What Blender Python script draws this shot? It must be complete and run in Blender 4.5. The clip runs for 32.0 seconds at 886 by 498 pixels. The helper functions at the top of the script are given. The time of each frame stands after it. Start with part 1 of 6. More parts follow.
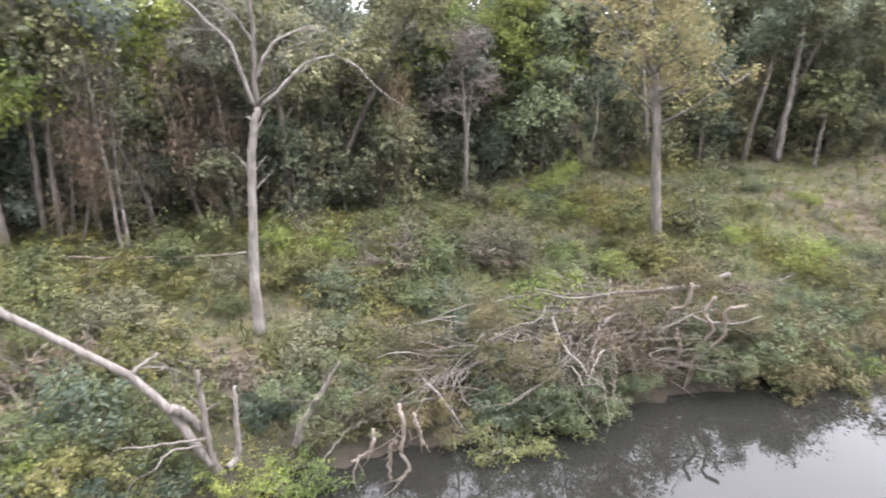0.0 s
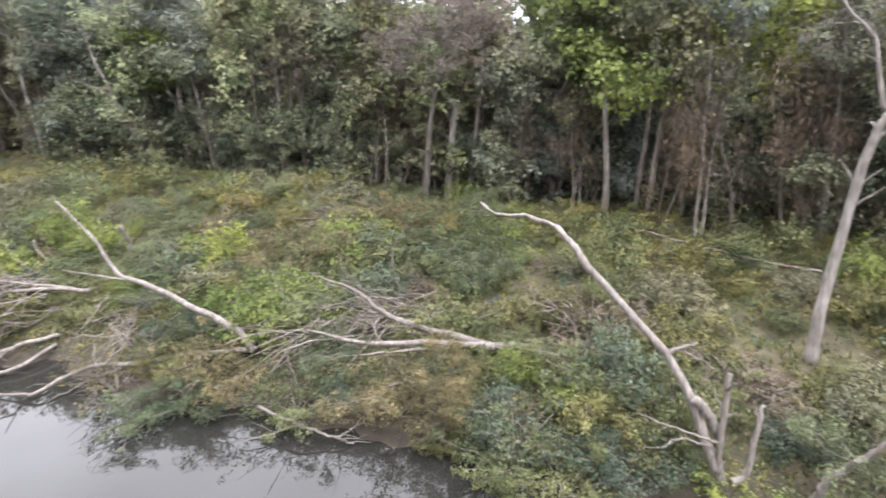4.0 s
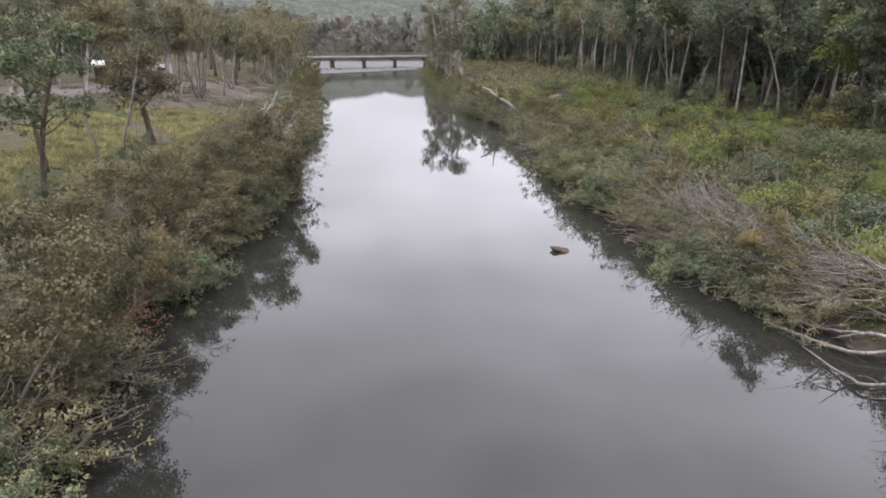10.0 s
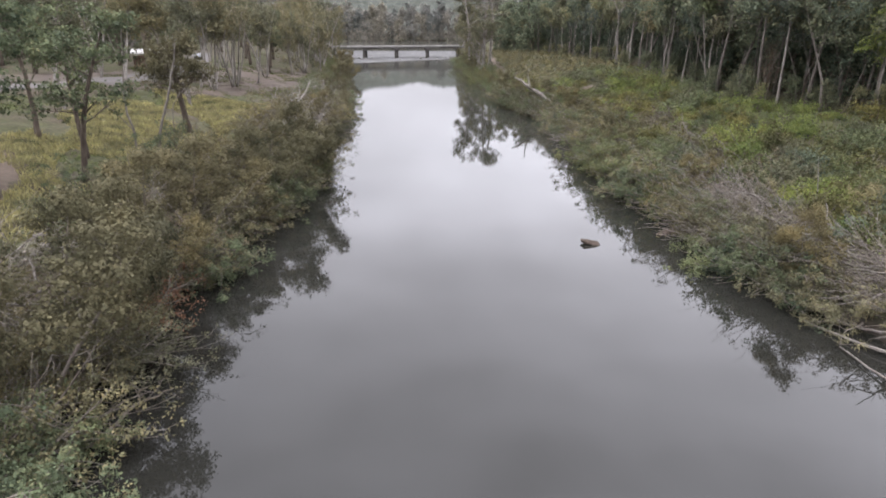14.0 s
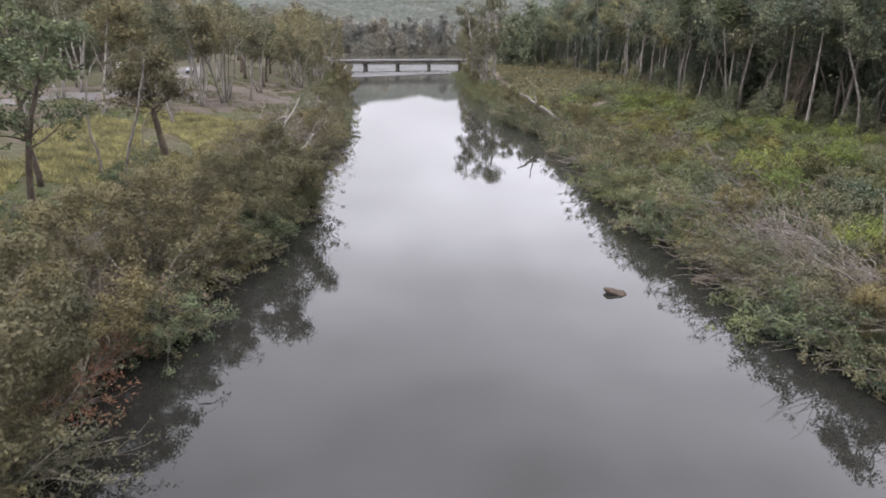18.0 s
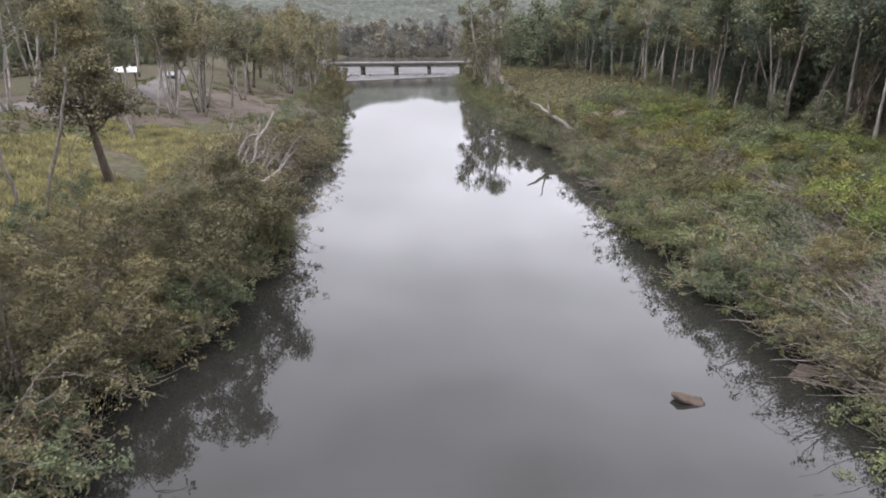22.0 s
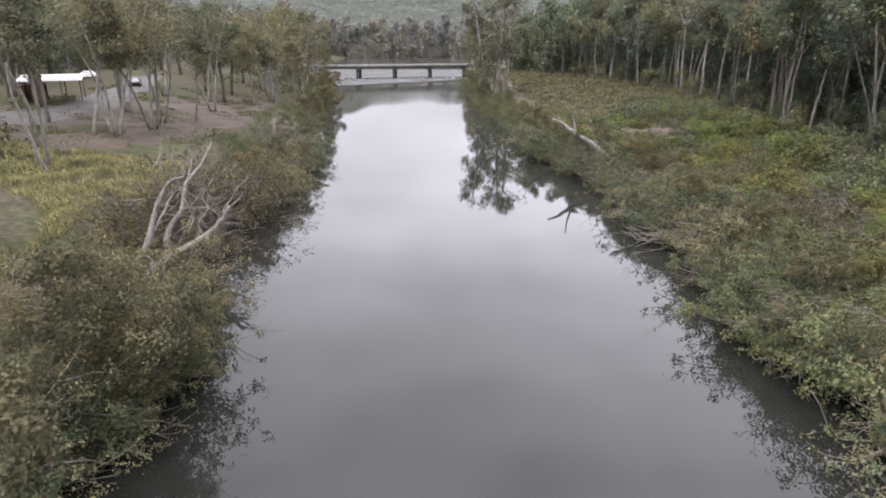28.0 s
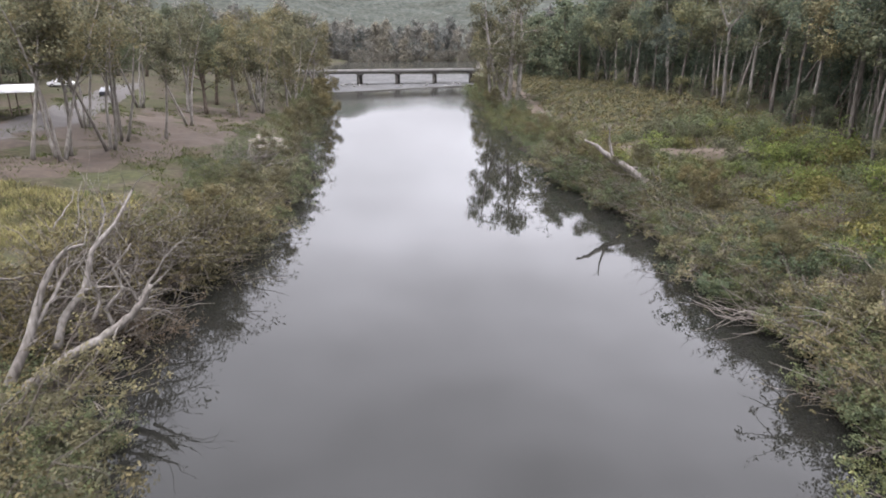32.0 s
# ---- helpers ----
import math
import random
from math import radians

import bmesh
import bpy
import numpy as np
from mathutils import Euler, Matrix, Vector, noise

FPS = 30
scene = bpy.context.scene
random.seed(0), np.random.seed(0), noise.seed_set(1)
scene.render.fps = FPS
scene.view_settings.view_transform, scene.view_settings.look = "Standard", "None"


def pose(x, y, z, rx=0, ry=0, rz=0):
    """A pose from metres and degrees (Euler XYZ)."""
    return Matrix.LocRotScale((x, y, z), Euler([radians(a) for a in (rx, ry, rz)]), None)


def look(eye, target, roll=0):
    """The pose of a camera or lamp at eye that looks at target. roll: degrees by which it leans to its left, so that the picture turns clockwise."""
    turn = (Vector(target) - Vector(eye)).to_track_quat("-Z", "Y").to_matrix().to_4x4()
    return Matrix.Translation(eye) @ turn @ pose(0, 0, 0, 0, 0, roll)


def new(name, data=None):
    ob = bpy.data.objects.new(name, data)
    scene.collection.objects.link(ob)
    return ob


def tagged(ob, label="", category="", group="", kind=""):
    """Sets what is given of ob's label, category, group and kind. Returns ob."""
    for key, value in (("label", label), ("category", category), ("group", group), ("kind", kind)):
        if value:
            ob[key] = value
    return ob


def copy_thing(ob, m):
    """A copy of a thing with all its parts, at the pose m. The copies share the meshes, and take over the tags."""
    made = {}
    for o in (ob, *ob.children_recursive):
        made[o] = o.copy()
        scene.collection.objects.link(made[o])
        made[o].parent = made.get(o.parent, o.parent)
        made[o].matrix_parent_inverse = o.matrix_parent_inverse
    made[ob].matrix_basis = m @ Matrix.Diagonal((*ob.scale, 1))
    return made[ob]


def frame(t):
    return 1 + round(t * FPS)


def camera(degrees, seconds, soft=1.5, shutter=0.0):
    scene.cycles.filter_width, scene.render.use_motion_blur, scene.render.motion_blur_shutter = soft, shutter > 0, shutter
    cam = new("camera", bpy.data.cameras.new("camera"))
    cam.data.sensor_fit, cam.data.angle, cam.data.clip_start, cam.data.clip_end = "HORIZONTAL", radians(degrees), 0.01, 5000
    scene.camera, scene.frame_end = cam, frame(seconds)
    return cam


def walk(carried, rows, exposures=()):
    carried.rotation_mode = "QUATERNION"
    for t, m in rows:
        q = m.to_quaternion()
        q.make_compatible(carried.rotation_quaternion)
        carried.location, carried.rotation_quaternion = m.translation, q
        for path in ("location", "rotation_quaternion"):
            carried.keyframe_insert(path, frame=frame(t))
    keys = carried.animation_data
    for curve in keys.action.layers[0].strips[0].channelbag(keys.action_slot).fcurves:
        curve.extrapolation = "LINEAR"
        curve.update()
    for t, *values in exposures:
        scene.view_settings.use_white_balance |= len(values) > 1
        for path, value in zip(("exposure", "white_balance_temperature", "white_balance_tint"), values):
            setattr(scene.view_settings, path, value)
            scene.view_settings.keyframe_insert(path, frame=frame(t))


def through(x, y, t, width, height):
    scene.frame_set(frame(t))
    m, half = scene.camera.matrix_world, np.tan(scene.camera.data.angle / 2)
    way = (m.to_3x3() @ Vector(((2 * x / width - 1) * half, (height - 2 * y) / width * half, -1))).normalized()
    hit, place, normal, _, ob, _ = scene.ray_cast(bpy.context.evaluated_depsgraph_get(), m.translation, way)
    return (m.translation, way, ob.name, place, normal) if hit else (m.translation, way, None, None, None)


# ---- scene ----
cam = camera(70.74, 32.0, 1.8, 0.5)
PATH = [
    (0, pose(0.000, 0.000, 13.650, 71.914, 0.137, -128.918)),
    (0.5, pose(0.000, 0.000, 13.650, 71.875, 0.149, -123.014)),
    (1, pose(0.000, 0.000, 13.650, 71.867, 0.164, -117.332)),
    (1.5, pose(0.000, 0.000, 13.650, 71.831, 0.185, -111.748)),
    (2, pose(0.000, 0.000, 13.650, 71.806, 0.208, -105.034)),
    (2.5, pose(0.000, 0.000, 13.650, 71.823, 0.231, -98.241)),
    (3, pose(0.000, 0.000, 13.650, 71.805, 0.254, -91.449)),
    (3.5, pose(0.000, 0.000, 13.650, 71.748, 0.273, -84.361)),
    (5.5, pose(0.000, 0.000, 13.650, 71.474, 0.267, -58.073)),
    (6, pose(0.000, 0.000, 13.650, 71.378, 0.278, -50.240)),
    (6.5, pose(0.000, 0.000, 13.650, 71.258, 0.278, -41.205)),
    (7, pose(0.000, 0.000, 13.650, 71.162, 0.248, -32.857)),
    (7.5, pose(0.000, 0.000, 13.650, 71.064, 0.198, -25.298)),
    (8, pose(0.000, 0.000, 13.650, 70.977, 0.150, -17.765)),
    (8.5, pose(0.000, 0.000, 13.650, 70.894, 0.105, -11.073)),
    (9, pose(0.000, 0.000, 13.650, 70.885, 0.063, -5.765)),
    (9.5, pose(0.000, 0.000, 13.650, 70.852, 0.035, -3.348)),
    (10, pose(0.000, 0.000, 13.650, 70.795, 0.025, -3.285)),
    (10.5, pose(0.000, 0.000, 13.650, 69.857, 0.027, -3.303)),
    (11, pose(0.000, 0.000, 13.650, 67.904, 0.032, -3.329)),
    (11.5, pose(0.000, 0.000, 13.650, 66.036, 0.030, -3.378)),
    (12, pose(0.000, 0.000, 13.650, 65.541, 0.016, -2.348)),
    (12.5, pose(0.000, 0.000, 13.650, 65.570, -0.003, -0.469)),
    (13, pose(0.000, 0.000, 13.650, 66.214, -0.021, -0.414)),
    (13.5, pose(0.000, 0.000, 13.650, 67.963, -0.035, -0.424)),
    (14, pose(0.000, 0.000, 13.650, 69.942, -0.055, -0.419)),
    (14.5, pose(0.000, 0.000, 13.650, 71.091, -0.079, -0.406)),
    (16.5, pose(0.172, 2.874, 13.555, 71.098, -0.111, -0.294)),
    (17, pose(0.173, 3.940, 13.558, 71.078, -0.141, -0.266)),
    (17.5, pose(0.181, 5.089, 13.558, 71.063, -0.161, -0.234)),
    (18, pose(0.197, 6.355, 13.555, 71.069, -0.173, -0.210)),
    (18.5, pose(0.214, 7.677, 13.552, 71.100, -0.175, -0.195)),
    (19, pose(0.228, 8.975, 13.549, 71.125, -0.171, -0.184)),
    (19.5, pose(0.235, 10.234, 13.547, 71.138, -0.162, -0.173)),
    (20, pose(0.237, 11.486, 13.547, 71.145, -0.147, -0.160)),
    (20.5, pose(0.240, 12.792, 13.550, 71.144, -0.122, -0.147)),
    (21, pose(0.240, 14.195, 13.553, 71.147, -0.088, -0.140)),
    (21.5, pose(0.237, 15.665, 13.556, 71.162, -0.049, -0.144)),
    (22, pose(0.230, 17.089, 13.560, 71.175, -0.010, -0.142)),
    (22.5, pose(0.211, 18.349, 13.564, 71.173, 0.020, -0.134)),
    (23, pose(0.190, 19.456, 13.577, 71.163, 0.034, -0.127)),
    (23.5, pose(0.188, 20.536, 13.600, 71.153, 0.038, -0.120)),
    (24, pose(0.197, 21.712, 13.624, 71.138, 0.037, -0.118)),
    (24.5, pose(0.199, 23.059, 13.643, 71.138, 0.034, -0.113)),
    (25, pose(0.198, 24.561, 13.662, 71.157, 0.036, -0.103)),
    (25.5, pose(0.204, 26.130, 13.683, 71.174, 0.035, -0.101)),
    (27.5, pose(0.215, 31.903, 13.692, 71.212, 0.017, -0.053)),
    (28, pose(0.201, 33.123, 13.706, 71.195, -0.005, -0.012)),
    (28.5, pose(0.171, 34.318, 13.718, 71.191, -0.016, 0.022)),
    (29, pose(0.124, 35.582, 13.727, 71.198, -0.016, 0.052)),
    (29.5, pose(0.061, 37.008, 13.735, 71.231, 0.003, 0.068)),
    (30, pose(-0.008, 38.564, 13.745, 71.290, 0.036, 0.072)),
    (30.5, pose(-0.064, 40.180, 13.767, 71.337, 0.060, 0.068)),
    (31, pose(-0.108, 41.823, 13.798, 71.371, 0.072, 0.098)),
    (31.5, pose(-0.140, 43.468, 13.824, 71.400, 0.082, 0.210)),
    (32, pose(-0.160, 45.098, 13.836, 71.430, 0.097, 0.364)),
]
walk(cam, PATH, ((0.0, 2.26), (3.5, 2.14), (6.0, 1.66), (7.0, 1.34), (9.0, 1.14), (32.0, 1.17)))

# ---- world, sun and sky ----
world = bpy.data.worlds.new("overcast_sky")
scene.world = world
world.use_nodes = True
wt = world.node_tree
wt.nodes.clear()
SUN_UP, SUN_TURN = radians(60), radians(238)
sky = wt.nodes.new("ShaderNodeTexSky")
sky.sky_type, sky.sun_disc = "NISHITA", False
sky.sun_elevation, sky.sun_rotation = SUN_UP, SUN_TURN
sky.air_density, sky.dust_density, sky.ozone_density = 1.0, 4.0, 1.0
grey = wt.nodes.new("ShaderNodeHueSaturation")
grey.inputs["Saturation"].default_value = 0.05
wt.links.new(sky.outputs["Color"], grey.inputs["Color"])
coord = wt.nodes.new("ShaderNodeTexCoord")
squash = wt.nodes.new("ShaderNodeMapping")
squash.inputs["Scale"].default_value = (1.0, 1.0, 2.2)
wt.links.new(coord.outputs["Generated"], squash.inputs["Vector"])
cloud = wt.nodes.new("ShaderNodeTexNoise")
cloud.inputs["Scale"].default_value, cloud.inputs["Detail"].default_value = 4.2, 6.0
cloud.inputs["Roughness"].default_value = 0.5
wt.links.new(squash.outputs["Vector"], cloud.inputs["Vector"])
cloud_ramp = wt.nodes.new("ShaderNodeMapRange")
cloud_ramp.inputs["From Min"].default_value, cloud_ramp.inputs["From Max"].default_value = 0.3, 0.7
cloud_ramp.inputs["To Min"].default_value, cloud_ramp.inputs["To Max"].default_value = 0.86, 1.14
wt.links.new(cloud.outputs["Fac"], cloud_ramp.inputs["Value"])
veil = wt.nodes.new("ShaderNodeMix")
veil.data_type, veil.blend_type = "RGBA", "MULTIPLY"
veil.inputs["Factor"].default_value = 1.0
deck_mix = wt.nodes.new("ShaderNodeMix")
deck_mix.data_type = "RGBA"
deck_mix.inputs["Factor"].default_value, deck_mix.inputs["B"].default_value = 0.65, (2.9, 2.9, 2.9, 1)
wt.links.new(grey.outputs["Color"], deck_mix.inputs["A"])
wt.links.new(deck_mix.outputs["Result"], veil.inputs["A"])
wt.links.new(cloud_ramp.outputs["Result"], veil.inputs["B"])
split = wt.nodes.new("ShaderNodeSeparateXYZ")
wt.links.new(coord.outputs["Generated"], split.inputs["Vector"])
zenith = wt.nodes.new("ShaderNodeValToRGB")
steps = zenith.color_ramp.elements
for at, level in ((0.0, 0.12), (0.12, 0.15), (0.2, 0.21), (0.3, 0.285), (0.45, 0.30), (0.6, 0.30), (0.74, 0.36), (1.0, 1.08)):
    step = steps[0] if at == 0.0 else steps[-1] if at == 1.0 else steps.new(at)
    step.position, step.color = at, (level, level, level, 1)
wt.links.new(split.outputs["Z"], zenith.inputs["Fac"])
dome = wt.nodes.new("ShaderNodeMix")
dome.data_type, dome.blend_type = "RGBA", "MULTIPLY"
dome.inputs["Factor"].default_value = 1.0
wt.links.new(veil.outputs["Result"], dome.inputs["A"])
wt.links.new(zenith.outputs["Color"], dome.inputs["B"])
cool = wt.nodes.new("ShaderNodeMix")
cool.data_type, cool.blend_type = "RGBA", "MULTIPLY"
cool.inputs["Factor"].default_value, cool.inputs["B"].default_value = 1.0, (1.012, 1.0, 1.11, 1)
east = wt.nodes.new("ShaderNodeMapRange")
for key, v in (("From Min", -1.0), ("From Max", 1.0), ("To Min", 0.55), ("To Max", 1.45)):
    east.inputs[key].default_value = v
wt.links.new(split.outputs["X"], east.inputs["Value"])
thin = wt.nodes.new("ShaderNodeMix")
thin.data_type, thin.blend_type = "RGBA", "MULTIPLY"
thin.inputs["Factor"].default_value = 1.0
wt.links.new(dome.outputs["Result"], thin.inputs["A"])
wt.links.new(east.outputs["Result"], thin.inputs["B"])
wt.links.new(thin.outputs["Result"], cool.inputs["A"])
back = wt.nodes.new("ShaderNodeBackground")
back.inputs["Strength"].default_value = 1.4
wt.links.new(cool.outputs["Result"], back.inputs["Color"])
wout = wt.nodes.new("ShaderNodeOutputWorld")
wt.links.new(back.outputs["Background"], wout.inputs["Surface"])

sun_data = bpy.data.lights.new("sun", "SUN")
sun_data.energy, sun_data.angle, sun_data.color = 0.5, radians(40), (1.0, 0.97, 0.92)
sun = new("sun", sun_data)
sun.matrix_world = look((-40, -25, 80), (0, 0, 0))


# ---- materials ----
def material(name, build):
    m = bpy.data.materials.new(name)
    m.use_nodes = True
    t = m.node_tree
    t.nodes.clear()
    out = t.nodes.new("ShaderNodeOutputMaterial")
    surface = build(t)
    t.links.new(surface, out.inputs["Surface"])
    return m


def node(t, kind, **values):
    n = t.nodes.new(kind)
    for key, value in values.items():
        n.inputs[key.replace("_", " ")].default_value = value
    return n


def noise_fac(t, scale, detail=4.0, where="Object", stretch=(1, 1, 1)):
    c = t.nodes.new("ShaderNodeTexCoord")
    mp = node(t, "ShaderNodeMapping", Scale=stretch)
    t.links.new(c.outputs[where], mp.inputs["Vector"])
    n = node(t, "ShaderNodeTexNoise", Scale=scale, Detail=detail)
    t.links.new(mp.outputs["Vector"], n.inputs["Vector"])
    return n.outputs["Fac"]


def ramp(t, fac, stops):
    r = t.nodes.new("ShaderNodeValToRGB")
    els = r.color_ramp.elements
    while len(els) < len(stops):
        els.new(0.5)
    for e, (p, c) in zip(els, stops):
        e.position, e.color = p, (*c, 1)
    t.links.new(fac, r.inputs["Fac"])
    return r.outputs["Color"]


def mixed(t, fac, a, b, mode="MIX"):
    m = t.nodes.new("ShaderNodeMix")
    m.data_type, m.blend_type = "RGBA", mode
    for key, v in (("Factor", fac), ("A", a), ("B", b)):
        sock = m.inputs[key]
        if isinstance(v, bpy.types.NodeSocket):
            t.links.new(v, sock)
        elif key == "Factor":
            sock.default_value = v
        else:
            sock.default_value = (*v, 1)
    return m.outputs["Result"]


def bumped(t, height, strength, distance=0.02):
    b = node(t, "ShaderNodeBump", Strength=strength, Distance=distance)
    t.links.new(height, b.inputs["Height"])
    return b.outputs["Normal"]


def shade(t, color, rough=0.8, normal=None, spec=0.3):
    p = node(t, "ShaderNodeBsdfPrincipled", Roughness=rough)
    p.inputs["Specular IOR Level"].default_value = spec
    if isinstance(color, bpy.types.NodeSocket):
        t.links.new(color, p.inputs["Base Color"])
    else:
        p.inputs["Base Color"].default_value = (*color, 1)
    if normal:
        t.links.new(normal, p.inputs["Normal"])
    return p.outputs["BSDF"]


def foliage(name, dark, mid, light, dry=(0.078, 0.068, 0.044), dryness=0.08, through=0.25):
    """Leaves: each one its own tone, each plant its own cast, and some light that comes through."""
    dark, mid, light = [tuple(a * b for a, b in zip(q, (1.07, 1.0, 1.15))) for q in (dark, mid, light)]
    dark, light = [tuple(0.42 * a + 0.58 * b for a, b in zip(q, mid)) for q in (dark, light)]

    def build(t):
        geo = t.nodes.new("ShaderNodeNewGeometry")
        info = t.nodes.new("ShaderNodeObjectInfo")
        tone = ramp(t, geo.outputs["Random Per Island"], [(0.0, dark), (0.55, mid), (1.0 - dryness, light), (1.0, dry)])
        patch = ramp(t, noise_fac(t, 0.7, 4.0), [(0.32, (0.5, 0.52, 0.5)), (0.68, (1.28, 1.2, 1.02))])
        tone = mixed(t, 1.0, tone, patch, "MULTIPLY")
        cast = ramp(t, info.outputs["Random"], [(0.0, (0.72, 0.77, 0.78)), (0.5, (0.98, 0.98, 0.96)), (1.0, (1.24, 1.16, 0.98))])
        tone = mixed(t, 1.0, tone, cast, "MULTIPLY")
        body = shade(t, tone, 0.8, None, 0.08)
        glow = node(t, "ShaderNodeBsdfTranslucent")
        t.links.new(tone, glow.inputs["Color"])
        mx = node(t, "ShaderNodeMixShader", Fac=through)
        t.links.new(body, mx.inputs[1])
        t.links.new(glow.outputs["BSDF"], mx.inputs[2])
        return mx.outputs["Shader"]
    return material(name, build)


def bark(name, dark, mid, light, scale=6.0):
    def build(t):
        info = t.nodes.new("ShaderNodeObjectInfo")
        streak = noise_fac(t, scale, 6.0, "Object", (1, 1, 0.25))
        blot = noise_fac(t, 1.3, 3.0)
        c = ramp(t, streak, [(0.3, dark), (0.5, mid), (0.7, light)])
        c = mixed(t, 0.6, c, ramp(t, blot, [(0.35, (0.6, 0.57, 0.54)), (0.65, (1.1, 1.1, 1.1))]), "MULTIPLY")
        c = mixed(t, 1.0, c, ramp(t, info.outputs["Random"], [(0.0, (0.75, 0.74, 0.72)), (1.0, (1.15, 1.15, 1.15))]), "MULTIPLY")
        return shade(t, c, 0.85, bumped(t, streak, 0.6, 0.03), 0.2)
    return material(name, build)


leaf_dark = foliage("leaf_dark", (0.032, 0.044, 0.025), (0.060, 0.081, 0.045), (0.119, 0.138, 0.069))
# Crown materials: leaf colours lightened in place of horizon light on forest faces.
crown_dark = foliage("crown_dark", (0.034, 0.047, 0.035), (0.067, 0.091, 0.062), (0.132, 0.157, 0.099), through=0.42)
leaf_mid = foliage("leaf_mid", (0.029, 0.039, 0.019), (0.054, 0.070, 0.033), (0.100, 0.112, 0.052))
crown_mid = foliage("crown_mid", (0.048, 0.060, 0.037), (0.094, 0.111, 0.068), (0.173, 0.181, 0.103), through=0.42)
leaf_olive = foliage("leaf_olive", (0.045, 0.050, 0.031), (0.087, 0.093, 0.056), (0.142, 0.136, 0.083), dryness=0.15)
leaf_bright = foliage("leaf_bright", (0.048, 0.073, 0.022), (0.097, 0.133, 0.040), (0.162, 0.194, 0.067), through=0.45)
# Lightened further for the nearer forest edge, where that light is missing most.
leaf_light = foliage("leaf_light", (0.085, 0.112, 0.062), (0.173, 0.215, 0.117), (0.284, 0.325, 0.191), through=0.45)
leaf_bluish = foliage("leaf_bluish", (0.025, 0.038, 0.025), (0.048, 0.067, 0.046), (0.086, 0.107, 0.074))
crown_bluish = foliage("crown_bluish", (0.047, 0.064, 0.049), (0.089, 0.113, 0.090), (0.161, 0.181, 0.144), through=0.45)
leaf_weed = foliage("leaf_weed", (0.031, 0.038, 0.014), (0.066, 0.072, 0.027), (0.118, 0.113, 0.048), dryness=0.12)
leaf_dry = foliage("leaf_dry", (0.040, 0.035, 0.025), (0.066, 0.058, 0.042), (0.094, 0.084, 0.062), dryness=0.02)
leaf_rust = foliage("leaf_rust", (0.068, 0.040, 0.024), (0.120, 0.068, 0.041), (0.156, 0.097, 0.059), dryness=0.02)
leaf_brown_olive = foliage("leaf_brown_olive", (0.037, 0.040, 0.021), (0.068, 0.067, 0.037), (0.106, 0.101, 0.056), dryness=0.08)
grass_mat = foliage("grass_blades", (0.099, 0.102, 0.044), (0.172, 0.174, 0.078), (0.248, 0.238, 0.123), dryness=0.2)
grass_green = foliage("grass_green", (0.032, 0.046, 0.017), (0.059, 0.076, 0.027), (0.098, 0.108, 0.044), dryness=0.1)
grass_dry = foliage("grass_dry", (0.052, 0.041, 0.019), (0.091, 0.074, 0.035), (0.130, 0.104, 0.052), dryness=0.1)
bark_pale = bark("bark_pale", (0.092, 0.081, 0.072), (0.161, 0.149, 0.133), (0.226, 0.212, 0.196))
bark_white = bark("bark_white", (0.061, 0.054, 0.047), (0.107, 0.098, 0.087), (0.150, 0.139, 0.128))
bark_grey = bark("bark_grey", (0.048, 0.041, 0.035), (0.086, 0.077, 0.067), (0.133, 0.122, 0.108))
bark_brown = bark("bark_brown", (0.035, 0.027, 0.021), (0.070, 0.056, 0.044), (0.110, 0.090, 0.072))
dead_wood = bark("dead_wood", (0.048, 0.042, 0.036), (0.086, 0.077, 0.068), (0.126, 0.115, 0.104), 9.0)
root_wood = bark("root_wood", (0.057, 0.044, 0.033), (0.097, 0.081, 0.065), (0.127, 0.112, 0.095), 9.0)
vine_brown = foliage("vine_brown", (0.041, 0.036, 0.027), (0.067, 0.059, 0.045), (0.101, 0.091, 0.071), dryness=0.02)
vine_grey = foliage("vine_grey", (0.058, 0.052, 0.045), (0.095, 0.087, 0.076), (0.135, 0.127, 0.113), dryness=0.02)
leaf_yellow = foliage("leaf_yellow", (0.072, 0.080, 0.044), (0.112, 0.118, 0.064), (0.158, 0.154, 0.084), dryness=0.08, through=0.4)
twig_mat = bark("twig_wood", (0.050, 0.041, 0.035), (0.086, 0.075, 0.063), (0.126, 0.111, 0.097), 9.0)


